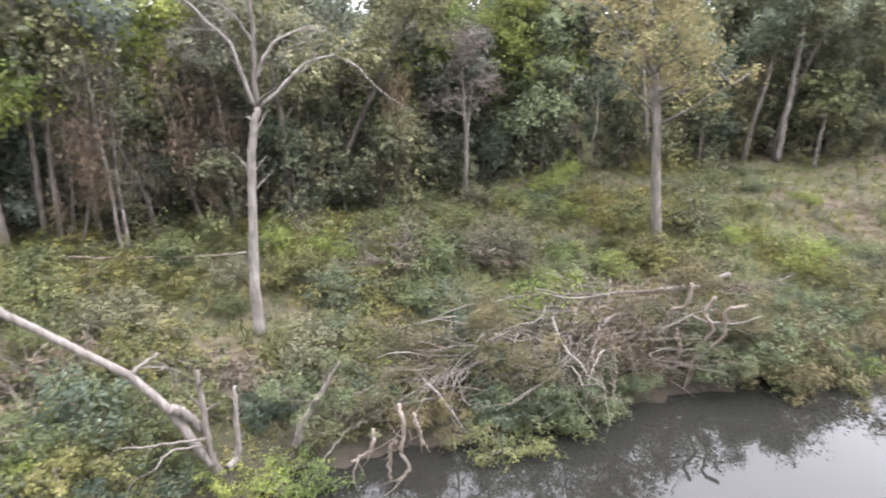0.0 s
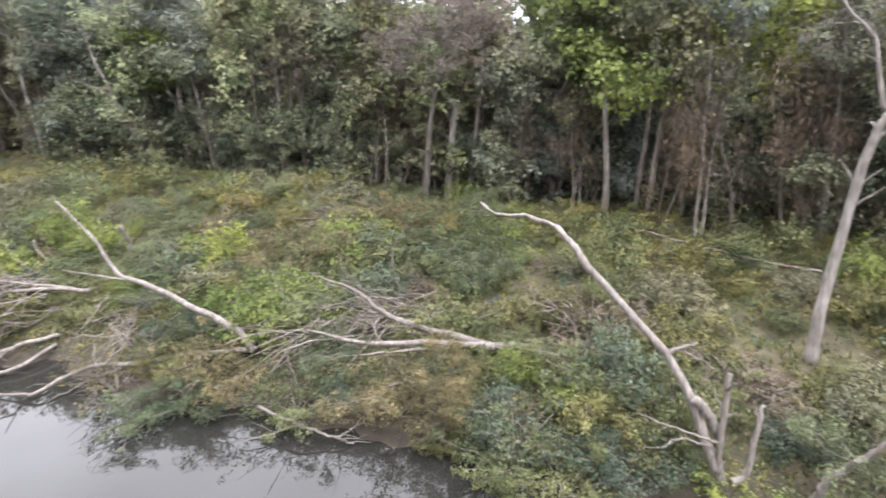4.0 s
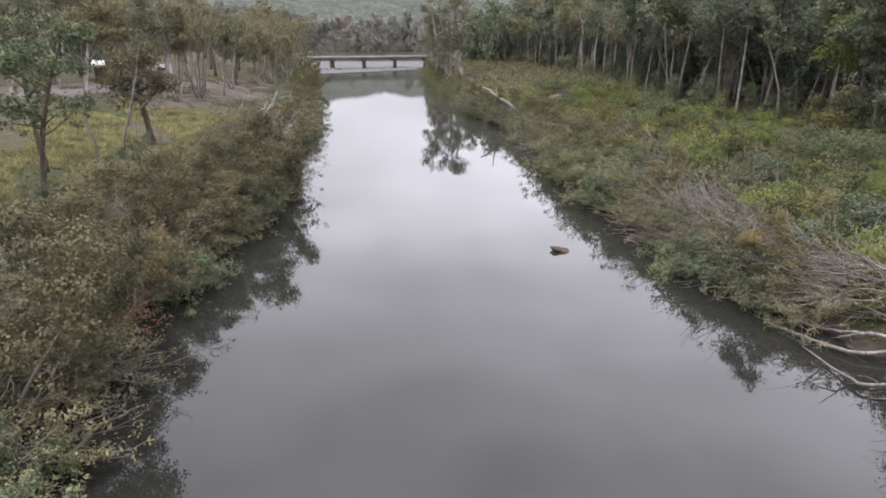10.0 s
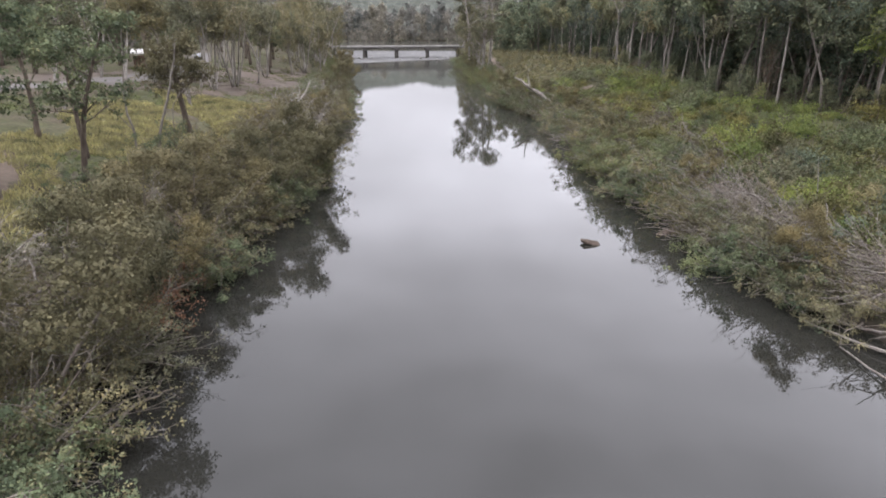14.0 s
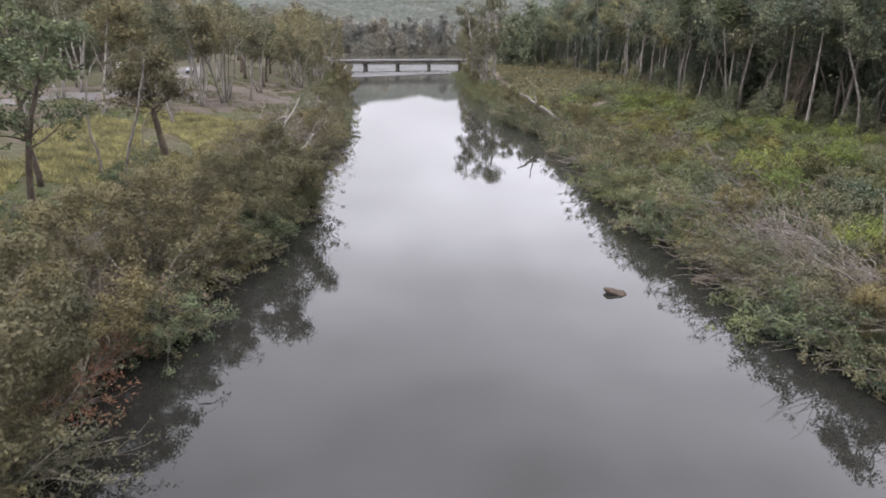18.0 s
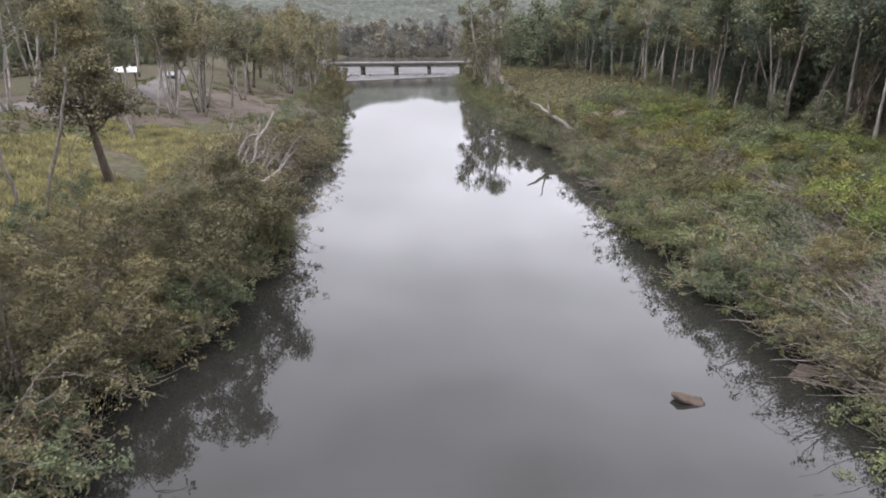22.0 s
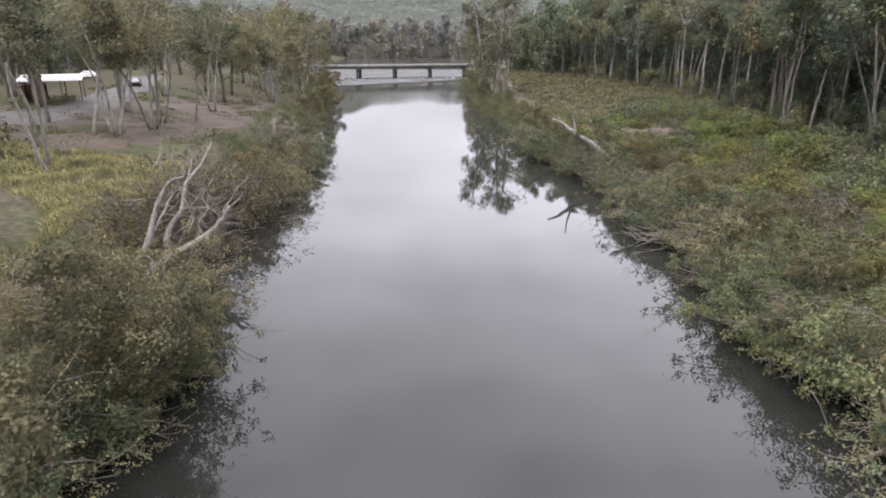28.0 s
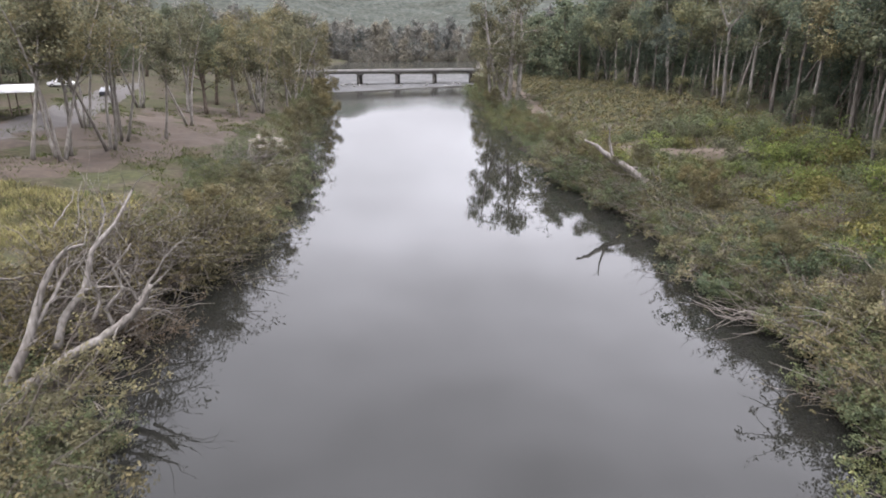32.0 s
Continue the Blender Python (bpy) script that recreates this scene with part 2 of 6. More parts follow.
def ground_build(t):
    fine, broad = noise_fac(t, 2.2, 8.0), noise_fac(t, 0.16, 4.0)
    soil = ramp(t, fine, [(0.3, (0.019, 0.015, 0.011)), (0.5, (0.034, 0.027, 0.019)), (0.72, (0.056, 0.046, 0.032))])
    green = ramp(t, fine, [(0.3, (0.016, 0.018, 0.009)), (0.55, (0.031, 0.032, 0.015)), (0.75, (0.050, 0.047, 0.023))])
    top = mixed(t, ramp(t, broad, [(0.4, (0, 0, 0)), (0.6, (1, 1, 1))]), soil, green)
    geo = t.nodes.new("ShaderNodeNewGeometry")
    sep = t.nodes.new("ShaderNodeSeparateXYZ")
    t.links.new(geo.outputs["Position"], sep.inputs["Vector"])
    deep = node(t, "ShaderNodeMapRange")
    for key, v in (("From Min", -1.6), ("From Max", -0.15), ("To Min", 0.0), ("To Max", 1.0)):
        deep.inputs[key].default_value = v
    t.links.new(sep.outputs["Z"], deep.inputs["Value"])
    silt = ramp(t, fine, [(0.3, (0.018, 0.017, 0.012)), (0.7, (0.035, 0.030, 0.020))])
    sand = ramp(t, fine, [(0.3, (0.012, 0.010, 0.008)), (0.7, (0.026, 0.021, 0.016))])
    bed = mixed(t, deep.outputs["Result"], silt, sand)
    # Blends to darker soil near the water: wet mud plus missing overhang shade.
    dry = node(t, "ShaderNodeMapRange")
    for key, v in (("From Min", 0.1), ("From Max", 1.1), ("To Min", 0.0), ("To Max", 1.0)):
        dry.inputs[key].default_value = v
    t.links.new(sep.outputs["Z"], dry.inputs["Value"])
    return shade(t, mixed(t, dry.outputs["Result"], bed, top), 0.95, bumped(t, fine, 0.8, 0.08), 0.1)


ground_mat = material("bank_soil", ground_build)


def dirt_build(t):
    fine, broad = noise_fac(t, 3.0, 8.0), noise_fac(t, 0.3, 4.0)
    c = ramp(t, fine, [(0.3, (0.042, 0.032, 0.025)), (0.7, (0.075, 0.060, 0.048))])
    c = mixed(t, ramp(t, broad, [(0.4, (0, 0, 0)), (0.65, (1, 1, 1))]), c, (0.042, 0.033, 0.024))
    return shade(t, c, 0.95, bumped(t, fine, 0.5, 0.04), 0.1)


dirt_mat = material("bare_dirt", dirt_build)


def road_build(t):
    fine = noise_fac(t, 5.0, 8.0)
    c = ramp(t, fine, [(0.3, (0.042, 0.038, 0.036)), (0.7, (0.070, 0.064, 0.059))])
    return shade(t, c, 0.9, bumped(t, fine, 0.3, 0.02), 0.2)


road_mat = material("pale_gravel_road", road_build)


def water_build(t):
    murk = node(t, "ShaderNodeBsdfDiffuse", Color=(0.0076, 0.0076, 0.0064, 1))
    gloss = node(t, "ShaderNodeBsdfGlossy", Roughness=0.004)
    ripple = node(t, "ShaderNodeBump", Distance=0.02)
    t.links.new(noise_fac(t, 1.6, 3.0, "Object", (0.6, 1.5, 1)), ripple.inputs["Height"])
    geo = t.nodes.new("ShaderNodeNewGeometry")
    sep = t.nodes.new("ShaderNodeSeparateXYZ")
    t.links.new(geo.outputs["Position"], sep.inputs["Vector"])
    race = node(t, "ShaderNodeMapRange")
    for key, v in (("From Min", 165.0), ("From Max", 225.0), ("To Min", 0.06), ("To Max", 0.6)):
        race.inputs[key].default_value = v
    t.links.new(sep.outputs["Y"], race.inputs["Value"])
    t.links.new(race.outputs["Result"], ripple.inputs["Strength"])
    t.links.new(ripple.outputs["Normal"], gloss.inputs["Normal"])
    fres = node(t, "ShaderNodeFresnel", IOR=1.41)
    t.links.new(fres.outputs["Fac"], gloss.inputs["Color"])
    both = t.nodes.new("ShaderNodeAddShader")
    t.links.new(murk.outputs["BSDF"], both.inputs[0])
    t.links.new(gloss.outputs["BSDF"], both.inputs[1])
    return both.outputs["Shader"]


water_mat = material("river_water", water_build)


def plain(name, a, b, scale=4.0, rough=0.85, bump=0.3, spec=0.3):
    def build(t):
        n = noise_fac(t, scale, 6.0)
        broad = ramp(t, noise_fac(t, scale * 0.15, 3.0), [(0.35, (0.78, 0.76, 0.73)), (0.65, (1.08, 1.08, 1.08))])
        return shade(t, mixed(t, 1.0, ramp(t, n, [(0.3, a), (0.7, b)]), broad, "MULTIPLY"), rough, bumped(t, n, bump, 0.02), spec)
    return material(name, build)


dark_earth = plain("dark_trodden_earth", (0.022, 0.0150, 0.0100), (0.044, 0.0315, 0.0215), 1.6)
pale_dirt = plain("pale_river_sand", (0.085, 0.072, 0.062), (0.150, 0.130, 0.114), 3.0)
concrete = plain("weathered_concrete", (0.162, 0.156, 0.147), (0.264, 0.258, 0.246))
deck_mat = plain("grey_deck_concrete", (0.070, 0.068, 0.064), (0.130, 0.127, 0.121))
# Darker concrete tone for girders, piers, columns and weir.
concrete_dark = plain("dark_concrete", (0.036, 0.033, 0.030), (0.072, 0.067, 0.060))
rock_mat = plain("river_rock", (0.028, 0.022, 0.018), (0.056, 0.044, 0.036), 6.0, 0.9, 0.8, 0.05)
pale_rock = plain("pale_river_stone", (0.133, 0.130, 0.124), (0.217, 0.213, 0.206), 5.0, 0.85, 0.6)
roof_white = plain("white_metal_roof", (0.360, 0.360, 0.354), (0.468, 0.468, 0.462), 1.5, 0.5, 0.05)
timber_dark = plain("dark_timber", (0.060, 0.045, 0.038), (0.120, 0.090, 0.075), 6.0)
timber_red = plain("red_brown_board", (0.130, 0.075, 0.058), (0.200, 0.120, 0.095), 6.0)
paint_white = plain("white_car_paint", (0.620, 0.620, 0.620), (0.720, 0.720, 0.720), 1.0, 0.25, 0.0, 0.5)
paint_dark = plain("dark_car_paint", (0.020, 0.022, 0.026), (0.040, 0.042, 0.048), 1.0, 0.25, 0.0, 0.5)
rubber = plain("rubber", (0.012, 0.012, 0.012), (0.025, 0.025, 0.025), 8.0, 0.9)
car_glass = plain("tinted_glass", (0.010, 0.012, 0.014), (0.020, 0.022, 0.026), 1.0, 0.05, 0.0, 0.5)
# Forest green greyed so the hills' colour itself carries the distance haze.
hazed_hill_mat = plain("hazed_hill_forest", (0.027, 0.031, 0.027), (0.056, 0.059, 0.051), 0.16, 1.0, 0.0, 0.0)
# Pale matt tone holds both foam and the sky reflected in the shallows.
foam_sky_mat = plain("white_water_and_sky", (0.028, 0.028, 0.028), (0.075, 0.075, 0.073), 0.5, 0.8, 0.4, 0.1)
# Distant leaves: lightened and greyed, with the air's haze mixed into the colour.
hazed_far_leaf = foliage("hazed_far_leaf", (0.074, 0.084, 0.074), (0.116, 0.126, 0.112), (0.168, 0.168, 0.148), dryness=0.05)


# ---- mesh helpers ----
rng = np.random.default_rng(11)


def mesh_of(name, parts, mat, smooth=False):
    """One mesh out of pairs of vertices and four-cornered faces."""
    vs, fs, n = [], [], 0
    for v, f in parts:
        vs.append(np.asarray(v, float))
        fs.append(np.asarray(f, np.int64) + n)
        n += len(v)
    v, f = np.concatenate(vs), np.concatenate(fs)
    me = bpy.data.meshes.new(name)
    me.vertices.add(len(v))
    me.vertices.foreach_set("co", v.ravel().astype(np.float32))
    me.loops.add(f.size)
    me.loops.foreach_set("vertex_index", f.ravel().astype(np.int32))
    me.polygons.add(len(f))
    me.polygons.foreach_set("loop_start", np.arange(0, f.size, 4, dtype=np.int32))
    me.update(calc_edges=True)
    me.materials.append(mat)
    if smooth:
        me.shade_smooth()
    return me


def part(name, me, parent, label="", at=(0, 0, 0)):
    ob = new(name, me)
    ob.parent = parent
    ob.location = at
    return tagged(ob, label)


def thing(name, label, category, group="", kind="", m=None):
    ob = new(name)
    ob.empty_display_size = 0.3
    if m is not None:
        ob.matrix_world = m
    return tagged(ob, label, category, group, kind)


def tube(path, radii, seg=7, lump=0.0):
    """A round limb along a path, closed at both ends."""
    p = np.asarray(path, float)
    r = np.interp(np.linspace(0, 1, len(p)), np.linspace(0, 1, len(radii)), radii)
    p = np.vstack([p[:1], p, p[-1:]])
    r = np.r_[0.001, r, 0.001]
    d = np.gradient(p, axis=0)
    d[0], d[-1] = d[1], d[-2]
    d /= np.linalg.norm(d, axis=1, keepdims=True) + 1e-9
    ref = np.array([0.3, 0.9, 0.2]) if abs(d[1] @ np.array([0.3, 0.9, 0.2])) < 0.85 else np.array([1.0, 0, 0])
    a = np.cross(d, ref)
    a /= np.linalg.norm(a, axis=1, keepdims=True) + 1e-9
    b = np.cross(d, a)
    ang = np.linspace(0, 2 * np.pi, seg, endpoint=False)
    rr = r[:, None] * (1 + lump * rng.uniform(-1, 1, (len(p), seg)))
    v = p[:, None] + rr[..., None] * (np.cos(ang)[None, :, None] * a[:, None] + np.sin(ang)[None, :, None] * b[:, None])
    i = np.arange(len(p) - 1)[:, None] * seg
    j = np.arange(seg)[None]
    k = (np.arange(seg)[None] + 1) % seg
    f = np.stack([i + j, i + k, i + seg + k, i + seg + j], -1).reshape(-1, 4)
    return v.reshape(-1, 3), f


def wander(start, way, length, n=7, bend=0.15, lift=0.0):
    """A crooked path that sets out one way and drifts; lift bends it up or down."""
    p, d = [np.asarray(start, float)], np.asarray(way, float)
    d = d / np.linalg.norm(d)
    for _ in range(n - 1):
        d = d + rng.normal(0, bend, 3) + np.array([0, 0, lift])
        d /= np.linalg.norm(d)
        p.append(p[-1] + d * length / (n - 1))
    return np.array(p)


def smooth_path(points, n=24, jitter=0.0):
    """A rounded path through a few points."""
    p = np.asarray(points, float)
    q = np.vstack([2 * p[0] - p[1], p, 2 * p[-1] - p[-2]])
    out = []
    m = max(2, n // (len(p) - 1))
    for i in range(1, len(q) - 2):
        for s in np.linspace(0, 1, m, endpoint=False):
            a, b, c, e = q[i - 1], q[i], q[i + 1], q[i + 2]
            out.append(0.5 * (2 * b + (c - a) * s + (2 * a - 5 * b + 4 * c - e) * s**2 + (3 * b - a - 3 * c + e) * s**3))
    out.append(p[-1])
    out = np.array(out)
    if jitter:
        out[1:-1] += rng.normal(0, jitter, out[1:-1].shape)
    return out


def leaves_at(p, size, out=None, flat=0.35, slim=0.42):
    """One small folded leaf or sprig at each point. out: the way its clump faces, to which the leaf turns its blade; flat over 1: hanging strands."""
    n = len(p)
    if out is None or flat > 1.0:
        d = rng.normal(0, 1, (n, 3))
        d[:, 2] *= flat
        if out is not None:
            d = d * 0.8 + out
        d /= np.linalg.norm(d, axis=1, keepdims=True) + 1e-9
        w = np.cross(d, rng.normal(0, 0.5, (n, 3)) + np.array([0, 0, 1.0]))
    else:
        face = out / (np.linalg.norm(out, axis=1, keepdims=True) + 1e-9) + rng.normal(0, 0.42, (n, 3)) + np.array([0, 0, flat])
        face /= np.linalg.norm(face, axis=1, keepdims=True) + 1e-9
        d = np.cross(face, rng.normal(0, 1, (n, 3)))
        d /= np.linalg.norm(d, axis=1, keepdims=True) + 1e-9
        d[:, 2] -= 0.2
        w = np.cross(face, d)
    w /= np.linalg.norm(w, axis=1, keepdims=True) + 1e-9
    up = np.cross(w, d)
    s = size * rng.uniform(0.55, 1.35, (n, 1))
    v = np.stack([p, p + d * s * 0.5 + w * s * slim + up * s * 0.08, p + d * s, p + d * s * 0.45 - w * s * slim + up * s * 0.08], 1)
    return v.reshape(-1, 3), np.arange(4 * n).reshape(-1, 4)


def lobes(centres, n, size, hollow=0.55, flat=0.35, slim=0.42, tuft=5):
    """Tufts of leaves spread over the outer part of rounded clumps: rows of x, y, z, radius, height ratio."""
    c = np.asarray(centres, float)
    w = c[:, 3] ** 2
    m = max(1, n // tuft)
    k = rng.choice(len(c), m, p=w / w.sum())
    u = rng.normal(0, 1, (m, 3))
    u /= np.linalg.norm(u, axis=1, keepdims=True)
    r = rng.uniform(hollow, 1.0, (m, 1)) ** 0.7 * (1 + 0.22 * rng.normal(0, 1, (m, 1)))
    e = u * r * c[k, 3:4] * rng.uniform(0.65, 1.35, (len(c), 3))[k]
    e[:, 2] *= c[k, 4]
    at = np.repeat(c[k, :3] + e, tuft, 0)
    at = at + rng.normal(0, 0.55 * size, at.shape)
    return leaves_at(at, size, np.repeat(u, tuft, 0), flat, slim)


def blades(x, y, z, height, width=0.04, lean=0.35):
    """Upright grass blades, each a slim bent leaf."""
    n = len(x)
    p = np.c_[x, y, z]
    a = rng.uniform(0, 2 * np.pi, n)
    side = np.c_[np.cos(a), np.sin(a), 0 * a] * width
    h = height * rng.uniform(0.5, 1.3, (n, 1))
    tip = np.c_[rng.normal(0, lean, (n, 2)), np.ones(n)] * h
    v = np.stack([p - side, p + side, p + tip * 0.6 + side * 0.7, p + tip], 1)
    return v.reshape(-1, 3), np.arange(4 * n).reshape(-1, 4)


def box(cx, cy, cz, sx, sy, sz):
    s = np.array([(-1, -1, -1), (1, -1, -1), (1, 1, -1), (-1, 1, -1), (-1, -1, 1), (1, -1, 1), (1, 1, 1), (-1, 1, 1)]) * 0.5
    f = np.array([(3, 2, 1, 0), (4, 5, 6, 7), (0, 1, 5, 4), (1, 2, 6, 5), (2, 3, 7, 6), (3, 0, 4, 7)])
    return s * (sx, sy, sz) + (cx, cy, cz), f


def bevelled(name, boxes, mat, width=0.03):
    bm = bmesh.new()
    for b in boxes:
        v, f = box(*b)
        vs = [bm.verts.new(q) for q in v]
        for q in f:
            bm.faces.new([vs[i] for i in q])
    bmesh.ops.bevel(bm, geom=bm.edges[:], offset=width, segments=2, affect="EDGES")
    me = bpy.data.meshes.new(name)
    bm.to_mesh(me)
    bm.free()
    me.materials.append(mat)
    return me


def boulder(name, r, mat, squash=(1, 1, 0.6), seed=1, rough=0.25):
    bm = bmesh.new()
    bmesh.ops.create_icosphere(bm, subdivisions=3, radius=1.0)
    for v in bm.verts:
        k = 1 + rough * noise.noise(v.co * 1.3 + Vector((seed * 7.1, 0, 0))) + 0.35 * rough * noise.noise(v.co * 4 + Vector((0, seed * 3.3, 0)))
        v.co = Vector((v.co.x * squash[0], v.co.y * squash[1], v.co.z * squash[2])) * k * r
    me = bpy.data.meshes.new(name)
    bm.to_mesh(me)
    bm.free()
    me.materials.append(mat)
    me.shade_smooth()
    return me


# ---- land and water ----
RIGHT_SHORE = ((-300, -140), (-120, -60), (-60, -18), (-40, 1), (-30, 8.5), (-22, 11.5), (-12, 15.5), (-5, 17), (8, 19), (16, 19), (23, 20.6), (32, 19.4), (38, 18.2), (44, 18.3), (51, 17.8), (57, 17.2), (64, 17.5), (70, 18.8), (76, 17.8), (84, 17.1), (92, 17), (98, 15.6), (106, 13.8), (123, 10.4), (190, 6.6), (250, 8), (300, 8), (400, 15), (480, 20))
LEFT_SHORE = ((-300, -180), (-120, -100), (-60, -56), (-30, -30), (-10, -18), (6, -14.5), (16, -14), (24, -14.1), (31, -14.7), (38, -14.7), (43, -14.1), (52, -13.1), (58, -12.8), (63, -14), (68, -16.6), (80, -16.3), (88, -15.6), (100, -17), (130, -19.5), (190, -28), (220, -34), (250, -40), (300, -50), (400, -62), (480, -62))


def along(table, y):
    ys, xs = zip(*table)
    return np.interp(y, ys, xs)


def ground_height(x, y):
    """Height of the land over the river, from how far it lies behind the shore."""
    x, y = np.asarray(x, float), np.asarray(y, float)
    wob = 0.4 * np.sin(y * 0.63) + 0.3 * np.sin(y * 1.7 + 1) + 0.2 * np.sin(y * 3.9 + x * 0.8)
    dr, dl = x - along(RIGHT_SHORE, y) - wob, along(LEFT_SHORE, y) - x - wob
    far = np.clip((y - 50) / 35, 0, 1)
    zr = np.interp(dr, (-30, -6, -2, 0, 1.2, 3, 8, 16, 24, 40, 60, 90, 150), (-3, -2.6, -0.5, 0.02, 0.6, 1.1, 1.9, 3.2, 4.2, 5.6, 8.5, 13, 20)) * (1 + 0.35 * far * np.clip(dr / 8, 0, 1))
    zl = np.interp(dl, (-30, -6, -2, 0, 1.2, 3, 8, 17, 32, 60, 120), (-3, -2.6, -0.5, 0.02, 0.7, 1.3, 2.1, 3.2, 5.5, 6.5, 7))
    z = np.maximum(np.maximum(zr, zl), np.interp(y, (440, 462, 600), (-9, 1.2, 5)))
    return z + np.clip(z, 0, 1) * (0.14 * np.sin(x * 0.7 + y * 0.4) + 0.1 * np.sin(x * 1.3 - y * 0.9 + 2))


def sheet(xs, ys, height, lift=0.0):
    gx, gy = np.meshgrid(xs, ys)
    v = np.c_[gx.ravel(), gy.ravel(), (height(gx, gy) + lift).ravel()]
    nx, ny = len(xs), len(ys)
    i = (np.arange(ny - 1)[:, None] * nx + np.arange(nx - 1)[None]).ravel()
    return v, np.stack([i, i + 1, i + nx + 1, i + nx], 1)


def ribbon(points, width, lift, n=60, wobble=0.0):
    """A strip along a rounded line that lies on the ground."""
    p = smooth_path([(a, b, 0) for a, b in points], n)
    d = np.gradient(p[:, :2], axis=0)
    d /= np.linalg.norm(d, axis=1, keepdims=True)
    side = np.c_[-d[:, 1], d[:, 0]]
    k = np.linspace(-0.5, 0.5, 7)
    w = width * (1 + wobble * np.sin(np.arange(len(p)) * 0.9) * np.cos(np.arange(len(p)) * 0.37))
    xy = p[:, None, :2] + side[:, None] * (k[None, :, None] * w[:, None, None])
    z = ground_height(xy[..., 0], xy[..., 1]) + lift - 0.12 * (np.abs(k)[None] > 0.45)
    v = np.dstack([xy, z]).reshape(-1, 3)
    i = (np.arange(len(p) - 1)[:, None] * 7 + np.arange(6)[None]).ravel()
    return v, np.stack([i + 1, i, i + 7, i + 8], 1)


axis_x = np.r_[np.linspace(-2500, -140, 14), np.arange(-120, -72, 4), np.arange(-72, 52, 0.6), np.arange(52, 130, 4), np.linspace(140, 2500, 14)]
axis_y = np.r_[np.linspace(-1800, -140, 10), np.arange(-120, -44, 4), np.arange(-44, 130, 0.6), np.arange(130, 300, 2.5), np.arange(310, 500, 10), np.linspace(520, 3000, 14)]
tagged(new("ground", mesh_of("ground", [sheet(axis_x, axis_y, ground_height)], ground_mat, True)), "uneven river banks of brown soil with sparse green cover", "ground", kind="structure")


def water_between(ys, extra, z):
    l, r = along(LEFT_SHORE, ys) - extra, along(RIGHT_SHORE, ys) + extra
    k = np.linspace(0, 1, 9)
    v = np.stack([l[:, None] + (r - l)[:, None] * k, np.repeat(ys[:, None], 9, 1), np.full((len(ys), 9), z)], -1).reshape(-1, 3)
    i = (np.arange(len(ys) - 1)[:, None] * 9 + np.arange(8)[None]).ravel()
    return v, np.stack([i, i + 1, i + 10, i + 9], 1)


tagged(new("water", mesh_of("water", [water_between(np.r_[np.linspace(-300, -40, 12), np.arange(-36, 246, 4.0)], 3, 0.0)], water_mat)), "calm grey river with mirror reflections of sky and trees", "river", kind="structure")
tagged(new("water_upstream", mesh_of("water_upstream", [water_between(np.arange(310, 470, 8.0), 5, 0.5)], water_mat)), "dark still pool upstream of the low bridge", "river", kind="structure")
tagged(new("road", mesh_of("road", [ribbon([(-64, 62), (-54, 80), (-47.5, 98), (-46, 112), (-48.5, 127), (-54, 146), (-62, 170)], 5.6, 0.17)], road_mat, True)), "pale gravel road past the picnic ground", "road", kind="structure")
tagged(new("bare_earth", mesh_of("bare_earth", [ribbon([(-66, 84), (-52, 102), (-42, 114), (-37, 130), (-36, 150)], 15.0, 0.08, 60, 0.2)], dark_earth, True)), "trodden brown earth under the pale trees", "ground", kind="structure")
tagged(new("trampled_earth", mesh_of("trampled_earth", [ribbon([(-46, 88), (-38, 95), (-33, 104), (-31, 116), (-31, 128)], 7.0, 0.12, 50, 0.3)], dark_earth, True)), "dark trampled earth at the meadow's far end", "ground", kind="structure")
tagged(new("sand_bank", mesh_of("sand_bank", [ribbon([(-19.6, 108), (-20.8, 116), (-22.6, 124), (-23.5, 130)], 4.2, 0.1, 40, 0.3)], pale_dirt, True)), "washed pale sand with drift sticks at the water", "ground", kind="structure")
tagged(new("dirt_track", mesh_of("dirt_track", [ribbon([(28, 104), (21.4, 110), (18, 118), (15.6, 134), (15.2, 153), (15.2, 168), (15.6, 187), (17, 215)], 2.0, 0.12, 70, 0.2)], dirt_mat, True)), "sandy track along the far bank", "path", kind="structure")
tagged(new("sand_patch", mesh_of("sand_patch", [ribbon([(-29, 30), (-30, 38), (-33, 46), (-40, 52)], 4.0, 0.08, 40, 0.3)], dirt_mat, True)), "bare sandy patch in the meadow", "ground", kind="structure")

FOREST_EDGE = ((-120, -28), (-75, 10), (-53, 20), (-48, 23), (-35, 30), (-18, 33), (-3, 37), (8, 39.5), (20, 42), (33, 42.5), (52, 44), (70, 39.5), (80, 36), (93, 33.5), (126, 35), (148, 32), (181, 28), (213, 23), (260, 20), (330, 30))



def track_front(x, y):
    """The open ground before the bend of the sandy track."""
    line = 110 - (x - 21.4) * 0.91
    return (x > 18.5) & (x < 30) & (y > line - 4.5) & (y < line + 1.5)


def in_gap(x, y):
    """The narrow opening in the forest that leads to a house."""
    k = 17.9 * (y + 36.7) + 22.1 * (x - 27.0)
    return y < -34 and abs(k) / 28.4 < 3.0


# ---- trees ----
SHAPES = {}


